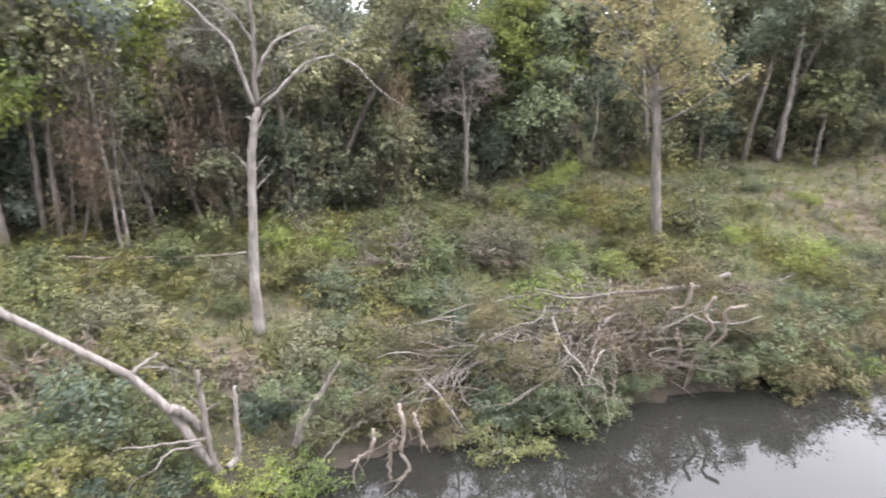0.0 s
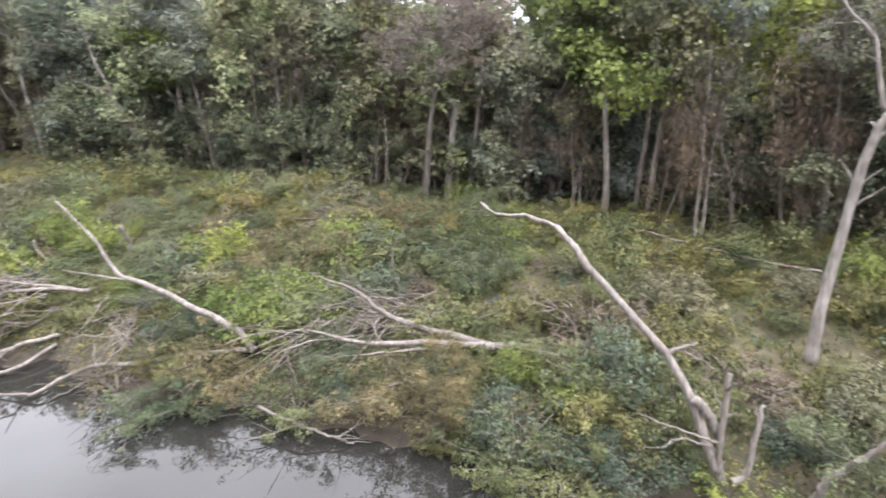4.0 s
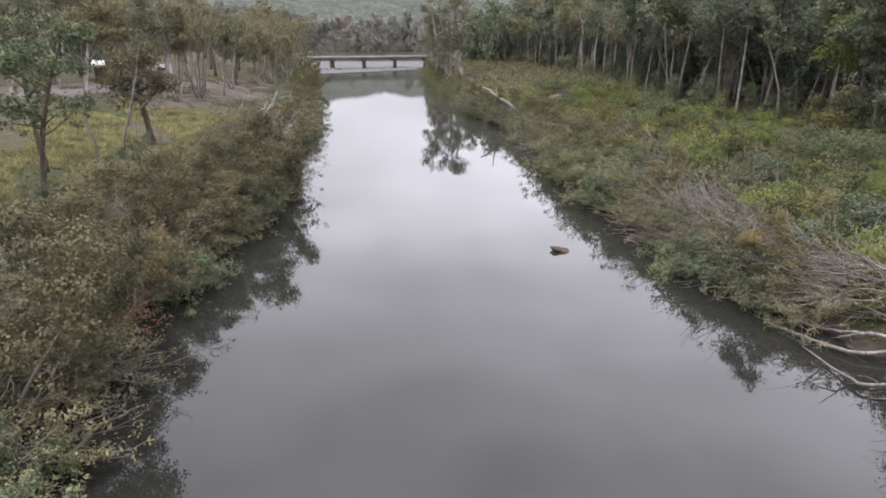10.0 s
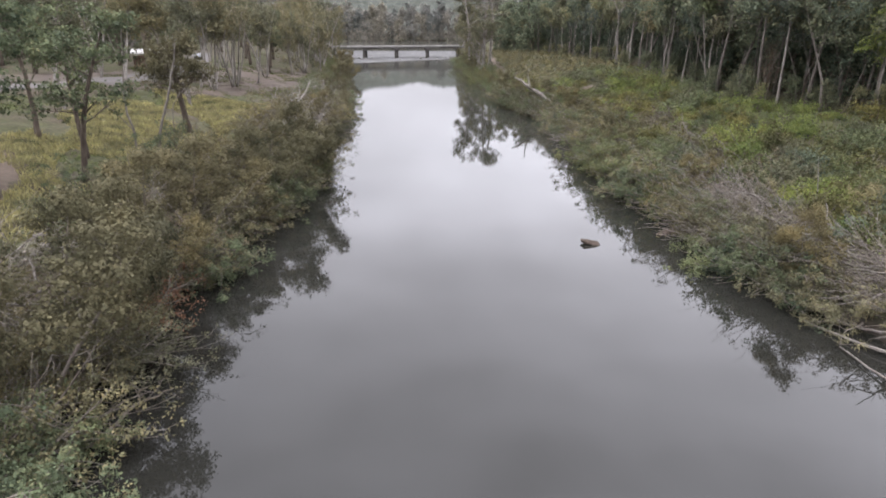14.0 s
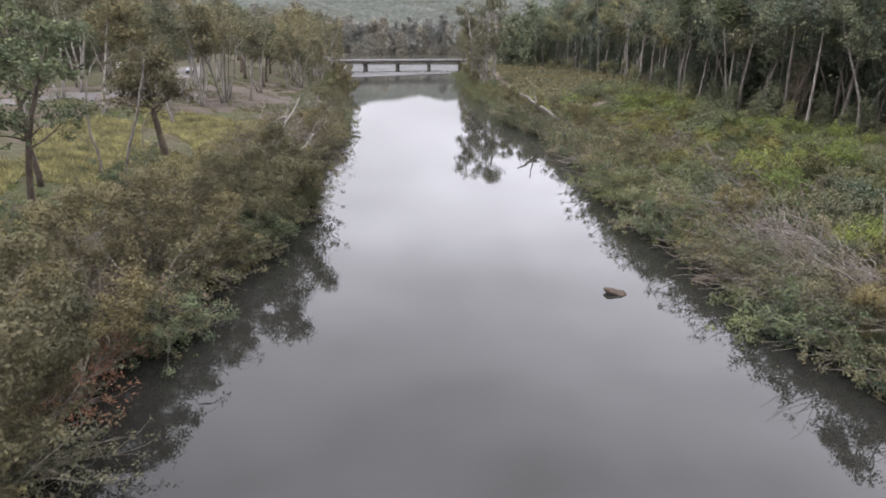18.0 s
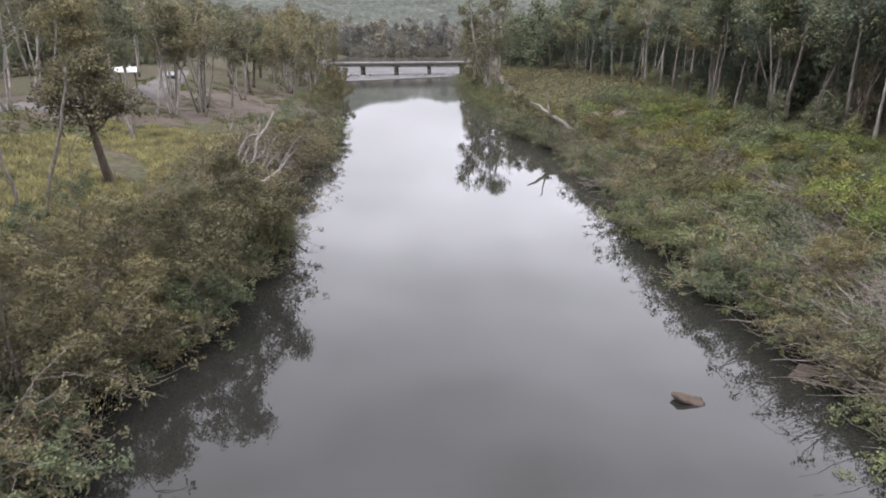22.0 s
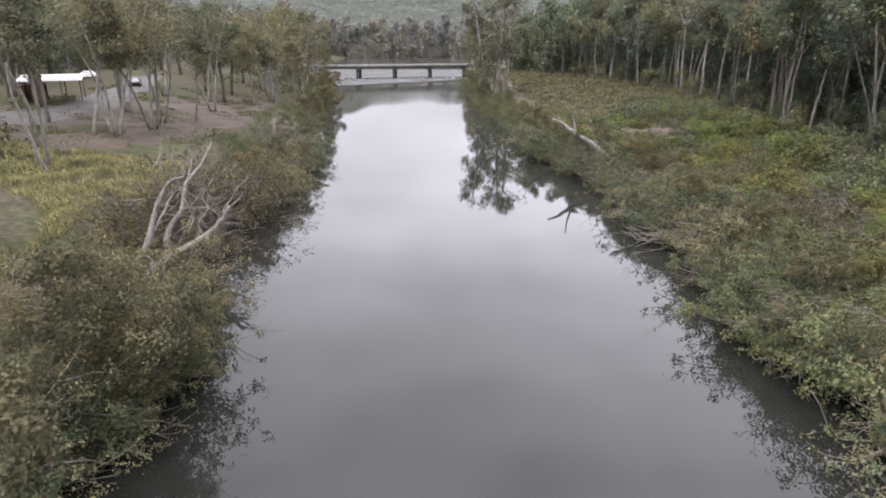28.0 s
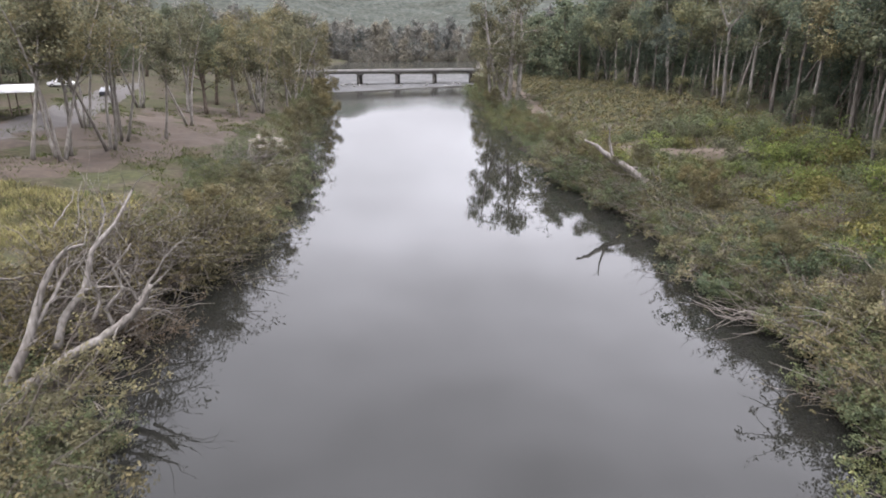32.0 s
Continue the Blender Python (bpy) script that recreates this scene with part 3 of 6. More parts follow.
def build_tree(name, label, group, height, radius, crown_from, spread, n_limbs, n_leaves, leaf, mat_bark, mat_leaf, lean=0.06, stems=1, seg=7, lobe=(0.9, 1.6), ratio=0.75, skirt=0, category="tree", flat=0.35, splay=0.22, slim=0.42):
    """A tapered, crooked trunk with limbs, and a crown of loose clumps of leaves on their ends."""
    tree = thing(name, label, category, group)
    wood, clumps = [], []
    for s in range(stems):
        way = np.array([rng.normal(0, lean), rng.normal(0, lean), 1.0])
        if stems > 1:
            a = 2 * np.pi * s / stems + rng.uniform(-0.4, 0.4)
            way[:2] += splay * np.array([np.cos(a), np.sin(a)])
        h = height * rng.uniform(0.85, 1.0) if s else height
        base = np.array([0, 0, -0.3]) + (np.array([np.cos(2.1 * s), np.sin(2.1 * s), 0]) * radius * 1.6 if stems > 1 else 0)
        trunk = wander(base, way, h, 12, 0.05)
        r = radius * (0.75 if stems > 1 else 1.0)
        wood.append(tube(trunk, [r * 1.35, r, r * 0.85, r * 0.65, r * 0.4, r * 0.12], seg, 0.06))
        for i in range(max(1, n_limbs // stems)):
            k = rng.uniform(crown_from, 0.97)
            at = trunk[int(k * 11)] + (trunk[min(int(k * 11) + 1, 11)] - trunk[int(k * 11)]) * (k * 11 % 1)
            a = rng.uniform(0, 2 * np.pi)
            ln = spread * (1.15 - 0.7 * (k - crown_from) / (1 - crown_from)) * rng.uniform(0.55, 1.1)
            limb = wander(at, (np.cos(a), np.sin(a), rng.uniform(0.25, 0.9)), ln, 6, 0.14, 0.04)
            lr = r * 0.34 * (1.2 - k * 0.6)
            wood.append(tube(limb, [lr, lr * 0.7, lr * 0.25], 5))
            clumps.append((*limb[-1], rng.uniform(*lobe), ratio))
            clumps.append((*(limb[3] + rng.normal(0, 0.4, 3)), rng.uniform(*lobe) * 0.75, ratio))
            for _ in range(2):
                tw = wander(limb[rng.integers(2, 5)], (np.cos(a + rng.normal(0, 1)), np.sin(a + rng.normal(0, 1)), rng.uniform(0.1, 0.9)), ln * 0.5, 3, 0.2)
                wood.append(tube(tw, [lr * 0.45, lr * 0.12], 3))
                clumps.append((*tw[-1], rng.uniform(*lobe) * 0.7, ratio))
        clumps.append((*trunk[-1], lobe[1] * 0.8, ratio))
    for _ in range(skirt):
        a, k = rng.uniform(0, 2 * np.pi), rng.uniform(0.05, crown_from)
        clumps.append((np.cos(a) * spread * 0.45, np.sin(a) * spread * 0.45, height * k, rng.uniform(*lobe) * 0.8, 1.0))
    crown = lobes(clumps, n_leaves, leaf, 0.5, flat, slim)
    part("trunk", mesh_of("trunk", wood, mat_bark, True), tree)
    part("crown", mesh_of("crown", [crown], mat_leaf), tree)
    SHAPES[tree] = (wood, crown)
    return tree


def put(kinds, x, y, scale=1.0, turn=None, sink=0.0, tall=1.0, tilt=(0, 0)):
    """A copy of one of the kinds on the ground there."""
    ob = kinds[rng.integers(len(kinds))] if isinstance(kinds, list) else kinds
    z = float(ground_height(x, y)) - sink
    s = scale * rng.uniform(0.93, 1.07)
    c = copy_thing(ob, pose(x, y, z, tilt[0] + rng.normal(0, 2), tilt[1] + rng.normal(0, 2), rng.uniform(0, 360) if turn is None else turn))
    c.scale = (s, s, s * tall * rng.uniform(0.92, 1.1))
    return c


def joined(name, label, category, kinds, places, mat_wood, mat_leaf, share=1.0):
    """Many plants that nobody counts, in two joined meshes of kind stuff: wood and leaves."""
    wood, leaf = [], []
    for x, y, s in places:
        w, (v, f) = SHAPES[kinds[rng.integers(len(kinds))]]
        a = rng.uniform(0, 2 * np.pi)
        m = np.array([[np.cos(a), -np.sin(a), 0], [np.sin(a), np.cos(a), 0], [0, 0, rng.uniform(0.9, 1.1)]]) * s
        at = np.array([x, y, float(ground_height(x, y))])
        wood += [(q @ m.T + at, g) for q, g in w[:max(1, int(len(w) * share * 0.45))]]
        n = int(len(f) * share) * 4
        leaf.append((v[:n] @ m.T + at, f[:n // 4]))
    tagged(new(name + "_wood", mesh_of(name + "_wood", wood, mat_wood, True)), "dim stems and branches of " + label, category, kind="stuff")
    tagged(new(name, mesh_of(name, leaf, mat_leaf)), label, category, kind="stuff")


def discard(ob):
    """Takes a pattern away once its copies stand."""
    for o in (*ob.children_recursive, ob):
        bpy.data.objects.remove(o)


def kinds_of(n, *args, **kw):
    return [build_tree(*args, **kw) for _ in range(n)]


EDGE = "trees of the far forest edge"
forest = kinds_of(3, "forest_tree", "tall slender pale-trunked forest tree with dark green crown", EDGE, 15.5, 0.17, 0.48, 2.9, 18, 4600, 0.23, bark_grey, crown_dark, slim=0.36)
forest += kinds_of(2, "forest_tree", "forest tree with loose mid-green crown and grey trunk", EDGE, 14.5, 0.16, 0.46, 3.0, 18, 4500, 0.23, bark_grey, crown_mid, slim=0.36)
forest += kinds_of(1, "forest_tree", "forest tree with greyish blue-green leaves", EDGE, 14.0, 0.15, 0.45, 2.9, 17, 4400, 0.23, bark_pale, crown_bluish, slim=0.36)
forest += kinds_of(1, "forest_tree", "forest tree with olive, partly dry crown", EDGE, 14.5, 0.16, 0.42, 2.8, 16, 4000, 0.21, bark_pale, leaf_olive, slim=0.34)
under = kinds_of(2, "small_tree", "bushy dark green small tree in the forest's shade", "understorey at the forest edge", 6.5, 0.07, 0.2, 1.9, 12, 2900, 0.20, bark_brown, crown_dark, skirt=6, slim=0.34)
under += kinds_of(2, "small_tree", "bushy mid-green small tree at the forest's foot", "understorey at the forest edge", 5.5, 0.06, 0.2, 1.8, 12, 2800, 0.20, bark_brown, crown_mid, skirt=6, slim=0.34)
bright = kinds_of(2, "bright_tree", "rounded tree with bright yellow-green new leaves", "bright trees in the forest", 11.0, 0.12, 0.45, 2.2, 16, 5600, 0.17, bark_grey, leaf_bright, lobe=(0.9, 1.4))
vines = kinds_of(2, "vine_draped_tree", "leafless tree draped in dry brown hanging vines", "vine-draped trees", 8.5, 0.11, 0.3, 1.3, 12, 2000, 0.42, bark_grey, vine_brown, lobe=(0.3, 0.6), ratio=3.4, flat=3.0, slim=0.06, stems=2, lean=0.12, splay=0.12)
dry_tops = kinds_of(2, "dry_crowned_tree", "tree with a sparse grey-brown half-dead crown", "half-dead forest trees", 13.0, 0.18, 0.5, 3.6, 24, 5200, 0.15, bark_grey, vine_grey, lobe=(0.6, 1.3), slim=0.22, ratio=0.55)
poles = kinds_of(3, "forest_sapling", "thin pale leaning sapling stem with a small crown", "saplings of the forest edge", 12.0, 0.07, 0.72, 1.3, 5, 500, 0.26, bark_grey, crown_mid, lean=0.1)

deep = kinds_of(3, "deep_tree", "dense dark forest tree", "", 15.0, 0.2, 0.1, 3.0, 16, 950, 0.62, bark_brown, crown_dark, lobe=(1.2, 2.0), skirt=7)
forest_light = forest[3:6] + kinds_of(2, "forest_tree", "forest tree with light green full crown", EDGE, 14.0, 0.15, 0.22, 2.9, 20, 4800, 0.22, bark_grey, leaf_light, skirt=3, slim=0.36)
back_rows = []
for row, (off, step) in enumerate(((1.5, 3.3), (5.2, 4.2), (8.5, 3.6), (13, 4.0), (19, 5.0))):
    y = -85.0
    while y < 245:
        yy = y + rng.uniform(-1, 1)
        xx = float(along(FOREST_EDGE, yy)) + off + rng.uniform(-1.3, 1.3)
        s = rng.uniform(0.8, 1.12)
        if in_gap(xx, yy):
            y += step
            continue
        if row < 2 and y < 190:
            put(forest_light if y < 48 and rng.random() < 0.75 else forest, xx, yy, s)
        else:
            back_rows.append((xx, yy, s))
        y += step * (1.0 if y < 110 else 1.3)
joined("forest_depth", "deep dark green forest behind the edge trees", "forest", deep, back_rows, bark_brown, crown_dark, 1.0)
low_back = []
for off in (4, 8, 13):
    low_back += [(float(along(FOREST_EDGE, q)) + off + rng.uniform(-1.5, 1.5), q, rng.uniform(0.8, 1.3)) for q in np.arange(-85, 200, 3.0)]
low_back = [p for p in low_back if not in_gap(p[0], p[1])]
joined("forest_understorey", "shaded dark understorey inside the forest", "forest", under, low_back, bark_brown, crown_dark, 0.28)
y = -78.0
while y < 225:
    xx = float(along(FOREST_EDGE, y)) + rng.uniform(-1.0, 3.0)
    put(under, xx, y, rng.uniform(0.55, 1.1) * (1.0 if y < 45 else 0.7))
    if rng.random() < (0.4 if y < 45 else 0.95):
        put(poles, xx + rng.uniform(-0.8, 1.5), y + 1.1, rng.uniform(0.7, 1.1))
    y += 2.3 if y < 110 else 4.5
mid = kinds_of(2, "edge_bush_tree", "full leafy tree hung with creepers at the forest edge", "leafy trees of the forest edge", 9.5, 0.12, 0.12, 2.2, 20, 4400, 0.20, bark_grey, crown_mid, lobe=(0.8, 1.4), skirt=5)
mid += kinds_of(1, "edge_bush_tree", "full soft-green leafy tree at the forest edge", "leafy trees of the forest edge", 8.5, 0.12, 0.12, 2.1, 20, 4400, 0.20, bark_grey, crown_bluish, lobe=(0.8, 1.4), skirt=5)
mid += kinds_of(1, "edge_bush_tree", "full olive leafy tree at the forest edge", "leafy trees of the forest edge", 9.0, 0.12, 0.15, 2.2, 20, 4200, 0.19, bark_grey, leaf_olive, lobe=(0.8, 1.4), skirt=4)
y = -66.0
while y < 60:
    xx = float(along(FOREST_EDGE, y)) + rng.uniform(0.5, 4.0)
    put(mid, xx, y, rng.uniform(0.75, 1.3) * (0.45 if in_gap(xx, y) else 1.0))
    y += 2.6
for x, y, s in ((36.6, -1.6, 1.4), (36.4, -4.0, 1.25), (33.6, -30.8, 1.25), (41, -1.5, 1.1), (42, 2.5, 1.15), (38, -24, 1.1), (46, 16, 1.05), (45, 34, 1.1), (35, -33, 1.1), (43, 62, 1.0), (47, 24, 1.1), (29, -47, 1.0), (40, -20, 1.0), (43, 6.5, 0.95), (36, -28, 1.2), (33, -38, 1.15), (44, 11, 1.2), (46, 29, 1.1), (39, -9, 1.2)):
    put(bright, x, y, s)
for x, y, s in ((36.2, -26.5, 1.1), (36.1, -14.1, 1.1), (33.6, -11.0, 1.1), (35.7, -23.1, 1.1), (33.5, -6.5, 1.1), (34.5, -4.5, 0.9), (38.5, 1.5, 0.85), (36.5, 0, 0.8), (33, -12, 0.75), (40.5, 12, 0.8), (38, 4, 0.8), (39.5, 10, 0.9), (31, -22, 0.8), (43, 44, 0.7), (42, 27, 0.7), (37.5, 75, 0.7)):
    put(vines, x + 1.0, y, s)
for x, y, s in ((38.8, 9.6, 1.0), (41, 9.5, 0.95), (40, 7, 0.9), (36, -13.5, 1.0), (37, -16, 1.05), (43, 20, 0.9), (42, 14, 0.9), (31, -27, 0.9), (46, 41, 1.0), (38, 88, 1.0)):
    put(dry_tops, x, y, s)

# ---- shrubs and low growth ----
def build_shrub(name, label, height, width, n_leaves, leaf, mat_leaf, mat_wood, n_stems=7, group="bank shrubs", reach=0.7, bare=0, flat=0.35, slim=0.42):
    shrub = thing(name, label, "shrub", group)
    wood, clumps = [], []
    for i in range(n_stems):
        a = 2 * np.pi * i / n_stems + rng.uniform(-0.4, 0.4)
        st = wander((0, 0, -0.15), (np.cos(a) * reach, np.sin(a) * reach, rng.uniform(0.5, 1.2)), height * rng.uniform(0.75, 1.2), 6, 0.18, -0.02)
        wood.append(tube(st, [0.045, 0.03, 0.01], 5))
        clumps.append((*st[-1], width * rng.uniform(0.2, 0.36), 0.7))
        clumps.append((*st[3], width * rng.uniform(0.2, 0.34), 0.7))
        for _ in range(3 + bare * 2):
            tw = wander(st[rng.integers(2, 6)], (np.cos(a) + rng.normal(0, 0.6), np.sin(a) + rng.normal(0, 0.6), rng.uniform(-0.1, 0.9)), height * rng.uniform(0.35, 0.75), 4, 0.25)
            wood.append(tube(tw, [0.022, 0.006], 3))
            if bare < 3 or rng.random() < 0.3:
                clumps.append((*tw[-1], width * rng.uniform(0.12, 0.24), 0.7))
    crown = lobes(clumps, n_leaves, leaf, 0.25, flat, slim)
    part("branchwork", mesh_of("branchwork", wood, mat_wood, True), shrub)
    part("foliage", mesh_of("foliage", [crown], mat_leaf), shrub)
    SHAPES[shrub] = (wood, crown)
    return shrub


shrubs_green = [build_shrub("shrub", "dense green leafy shrub on the river bank", 1.5, 2.0, 5000, 0.09, m, twig_mat, slim=0.3) for m in (leaf_mid, leaf_weed, leaf_bluish, leaf_mid)]
shrubs_dark = [build_shrub("waterside_shrub", "dark green shrub overhanging the river's edge", 2.4, 2.7, 9500, 0.1, m, twig_mat, 9, "waterside shrubs", slim=0.3) for m in (leaf_dark, leaf_mid, leaf_brown_olive, leaf_dark)]
shrubs_left = [build_shrub("waterside_shrub", "tall dusky olive shrub crowding the steep bank", 3.4, 3.6, 12500, 0.105, m, twig_mat, 12, "waterside shrubs", bare=2, slim=0.29) for m in (leaf_brown_olive, leaf_dark, leaf_mid, leaf_brown_olive, leaf_dark)]
shrubs_brown = [build_shrub("half_bare_shrub", "half-bare shrub with grey-brown twigs and few olive leaves", 2.2, 2.2, 1500, 0.105, m, twig_mat, 12, "half-bare bank shrubs", 0.9, 4, slim=0.26) for m in (leaf_brown_olive, leaf_dry, leaf_brown_olive)]
shrub_yellow = [build_shrub("shrub", "yellow-green leafy shrub among the bank growth", 1.2, 1.5, 2000, 0.11, leaf_bright, twig_mat, slim=0.3)]
vine_shrubs = [build_shrub("vine_tangle", "tangled mass of brown leafless vines over dead shrubs", 2.4, 2.6, 3200, 0.19, m, twig_mat, 12, "vine tangles", 0.8, 3, 1.2, 0.1) for m in (vine_brown, vine_brown, leaf_brown_olive)]
tall_shrubs = kinds_of(3, "bank_tree", "slim crooked olive-leaved tree leaning over the river", "small bank trees", 5.5, 0.07, 0.3, 1.7, 18, 12000, 0.095, twig_mat, leaf_brown_olive, lean=0.25, lobe=(0.3, 0.7), stems=2, slim=0.29)

def build_overhang(label, n_stems, length, n_leaves, leaf, mat_leaf, mat_wood):
    """A shrub whose stems arch out over the water, leafy on top and bare beneath."""
    shrub = thing("overhanging_shrub", label, "shrub", "overhanging waterside shrubs")
    wood, clumps = [], []
    for i in range(n_stems):
        a = math.pi + rng.uniform(-1.5, 1.5)
        st = wander((rng.uniform(-0.3, 0.6), rng.uniform(-0.6, 0.6), -0.3), (np.cos(a), np.sin(a), rng.uniform(0.5, 1.5)), length * rng.uniform(0.6, 1.15), 8, 0.13, -0.1)
        wood.append(tube(st, [0.055, 0.035, 0.012], 5))
        for k in (3, 4, 5, 6, 7):
            q = st[k] + rng.normal(0, 0.15, 3) + np.array([0, 0, 0.12])
            if q[2] > 0.2:
                clumps.append((*q, rng.uniform(0.25, 0.52), 0.6))
        for _ in range(5):
            k = rng.integers(3, 8)
            tw = wander(st[k], (np.cos(a) + rng.normal(0, 0.7), np.sin(a) + rng.normal(0, 0.7), rng.uniform(-0.2, 0.7)), length * rng.uniform(0.2, 0.45), 4, 0.22)
            wood.append(tube(tw, [0.02, 0.006], 3))
            clumps.append((*tw[-1], rng.uniform(0.15, 0.34), 0.7))
    crown = lobes(clumps, n_leaves, leaf, 0.3, 0.5, 0.27)
    part("branchwork", mesh_of("branchwork", wood, mat_wood, True), shrub)
    part("foliage", mesh_of("foliage", [crown], mat_leaf), shrub)
    SHAPES[shrub] = (wood, crown)
    return shrub


hangers = [build_overhang("olive green shrub arching low over the water", 13, 3.2, 13000, 0.085, m, twig_mat) for m in (leaf_olive, leaf_mid, leaf_dark)]
hangers += [build_overhang("sparse brownish shrub with pale stems arching over the water", 12, 3.4, 4200, 0.09, m, twig_mat) for m in (leaf_brown_olive, leaf_olive)]
OPEN_SPOTS = ((-12.7, 24.2, 2.4), (-13.6, 26.6, 2.3), (-11.6, 18.8, 3.0), (-16.4, 30.0, 2.3), (-19.6, 33.6, 1.8), (16.4, -5.3, 1.4), (16.5, -8.3, 1.4), (13.8, -9.8, 1.6), (11.6, -22.0, 2.2), (19.6, 24.0, 2.2), (20.2, 12.2, 1.7), (23.0, -8.8, 1.5), (21.6, 31.0, 1.5), (21.2, 36.0, 1.5), (20.8, 41.0, 1.5), (20.8, 46.0, 1.4))


def kept_open(x, y):
    """The feet of the dead trees and roots that stand free of growth."""
    return any((x - a) ** 2 + (y - b) ** 2 < r * r for a, b, r in OPEN_SPOTS)


y = -40.0
far_shrubs = []
while y < 225:
    near = y < 112
    xr, xl = float(along(RIGHT_SHORE, y)), float(along(LEFT_SHORE, y))
    pick = rng.random()
    kind = shrubs_dark if pick < 0.38 else shrubs_brown if pick < 0.7 else shrubs_green
    if y < 14:
        kind = shrubs_green if pick < 0.75 else shrubs_dark
    if not (19 < y < 25 or -24 < y < -17 or -13 < y < -7):
        if near:
            x = xr + rng.uniform(-0.7, 0.8)
            if not kept_open(x, y):
                put(kind, x, y, rng.uniform(0.7, 1.2) * (1.2 if y > 52 else 0.85 if y > 26 else 0.9))
            x = xr + rng.uniform(2.0, 4.5)
            if not kept_open(x, y + 1):
                put(shrubs_green if rng.random() < 0.6 else shrubs_dark, x, y + 1, rng.uniform(0.5, 0.9))
            for _ in range(2 if y > 26 else 1):
                if y > 12 and rng.random() < 0.85 and not kept_open(xr - 0.5, y):
                    put(hangers, xr + rng.uniform(-0.2, 1.1), y + rng.uniform(-1.0, 1.0), rng.uniform(0.85, 1.45) if y > 25 else rng.uniform(0.65, 1.0), rng.normal(0, 30))
        else:
            far_shrubs.append((xr + rng.uniform(-0.3, 1.5), y, rng.uniform(0.8, 1.3)))
            far_shrubs.append((xr + rng.uniform(1.5, 5), y, rng.uniform(0.6, 1.0)))
    if y > 4:
        for a, b, s0, s1 in ((-0.8, 1.0, 0.6, 1.15), (1.4, 4.2, 0.75, 1.25), (4.4, 7.6, 0.4, 0.85)):
            if 65 < y < 83 and b < 5 or 54 < y < 86 and b > 5 or 110 < y < 130 and a > 0 and rng.random() < 0.7:
                continue
            pick = rng.random() if not 65 < y < 83 else 0.7
            kind = shrubs_left if pick < 0.42 else vine_shrubs if pick < 0.58 else shrubs_brown if pick < 0.9 else shrubs_green
            if y > 84:
                s0, s1 = 0.6 * s0, 0.6 * s1
            if a > 0 and 16 < y < 46:
                s0, s1 = 0.75 * s0, 0.75 * s1
            if 57 < y < 66:
                s0, s1 = 0.5 * s0, 0.5 * s1
            if a > 0 and y < 60:
                kind = shrubs_left if pick < (0.15 if y < 44 else 0.32) else vine_shrubs if pick < 0.55 else shrubs_brown if pick < 0.96 else shrubs_green
            for _ in range(2):
                if near and a < 0 and rng.random() < 0.8 and not kept_open(xl, y):
                    put(hangers[2:] if y < 44 else hangers, xl - rng.uniform(-0.2, 1.2), y + rng.uniform(-1.0, 1.0), rng.uniform(0.85, 1.45), 180 + rng.normal(0, 30))
            if near:
                x, yy = xl - rng.uniform(a, b), y + rng.uniform(0, 1)
                if not kept_open(x, yy):
                    put(kind, x, yy, rng.uniform(s0, s1))
            else:
                far_shrubs.append((xl - rng.uniform(a, b), y + rng.uniform(0, 1), rng.uniform(s0, s1) * 1.25))
    y += 2.0 if near else 3.0
joined("far_bank_shrubs", "distant olive-brown shrubs along both banks", "shrubs", shrubs_dark + shrubs_brown, far_shrubs[0::3], twig_mat, leaf_brown_olive, 0.4)
joined("far_bank_shrubs_dark", "distant dark green shrubs along both banks", "shrubs", shrubs_dark, far_shrubs[1::3], twig_mat, leaf_dark, 0.4)
joined("far_bank_shrubs_green", "distant mid-green shrubs along both banks", "shrubs", shrubs_dark, far_shrubs[2::3], twig_mat, leaf_mid, 0.4)
for y in (19, 22, 25.5, 29, 33, 36.5, 40, 44, 48, 51, 54, 84, 95, 110, 126, 135, 155, 165, 176, 190, 205):
    put(tall_shrubs, float(along(LEFT_SHORE, y)) - rng.uniform(-0.3, 1.2), y, rng.uniform(0.95, 1.45) * (1.0 if y < 80 else 0.85), tilt=(rng.uniform(-4, 4), rng.uniform(10, 26)), turn=0)
for y in (-24, -15, 4, 30, 45, 60, 70, 78, 90, 99, 104, 112, 125, 140, 158, 172, 195):
    put(tall_shrubs, float(along(RIGHT_SHORE, y)) + rng.uniform(0.3, 2.0), y, rng.uniform(0.6, 0.95) * (1.0 if y < 100 else 1.2), tilt=(rng.uniform(-4, 4), rng.uniform(-20, -8)), turn=0)
for _ in range(120):
    y = rng.uniform(-42, 112)
    d = rng.uniform(2, max(4, float(along(FOREST_EDGE, y) - along(RIGHT_SHORE, y)) - 1))
    if track_front(float(along(RIGHT_SHORE, y)) + d, y):
        continue
    put(shrubs_green if rng.random() < 0.8 else shrub_yellow if rng.random() < 0.4 else shrubs_brown, float(along(RIGHT_SHORE, y)) + d, y, rng.uniform(0.4, 0.75))


for _ in range(46):
    y = rng.uniform(28, 104)
    x = float(along(RIGHT_SHORE, y)) + rng.uniform(1.0, 7.5)
    if not track_front(x, y):
        put(shrubs_brown, x, y, rng.uniform(0.6, 1.0), tall=0.85)


for _ in range(30):
    put(shrubs_dark, rng.uniform(26, 36), rng.uniform(3, 26), rng.uniform(0.55, 0.95))


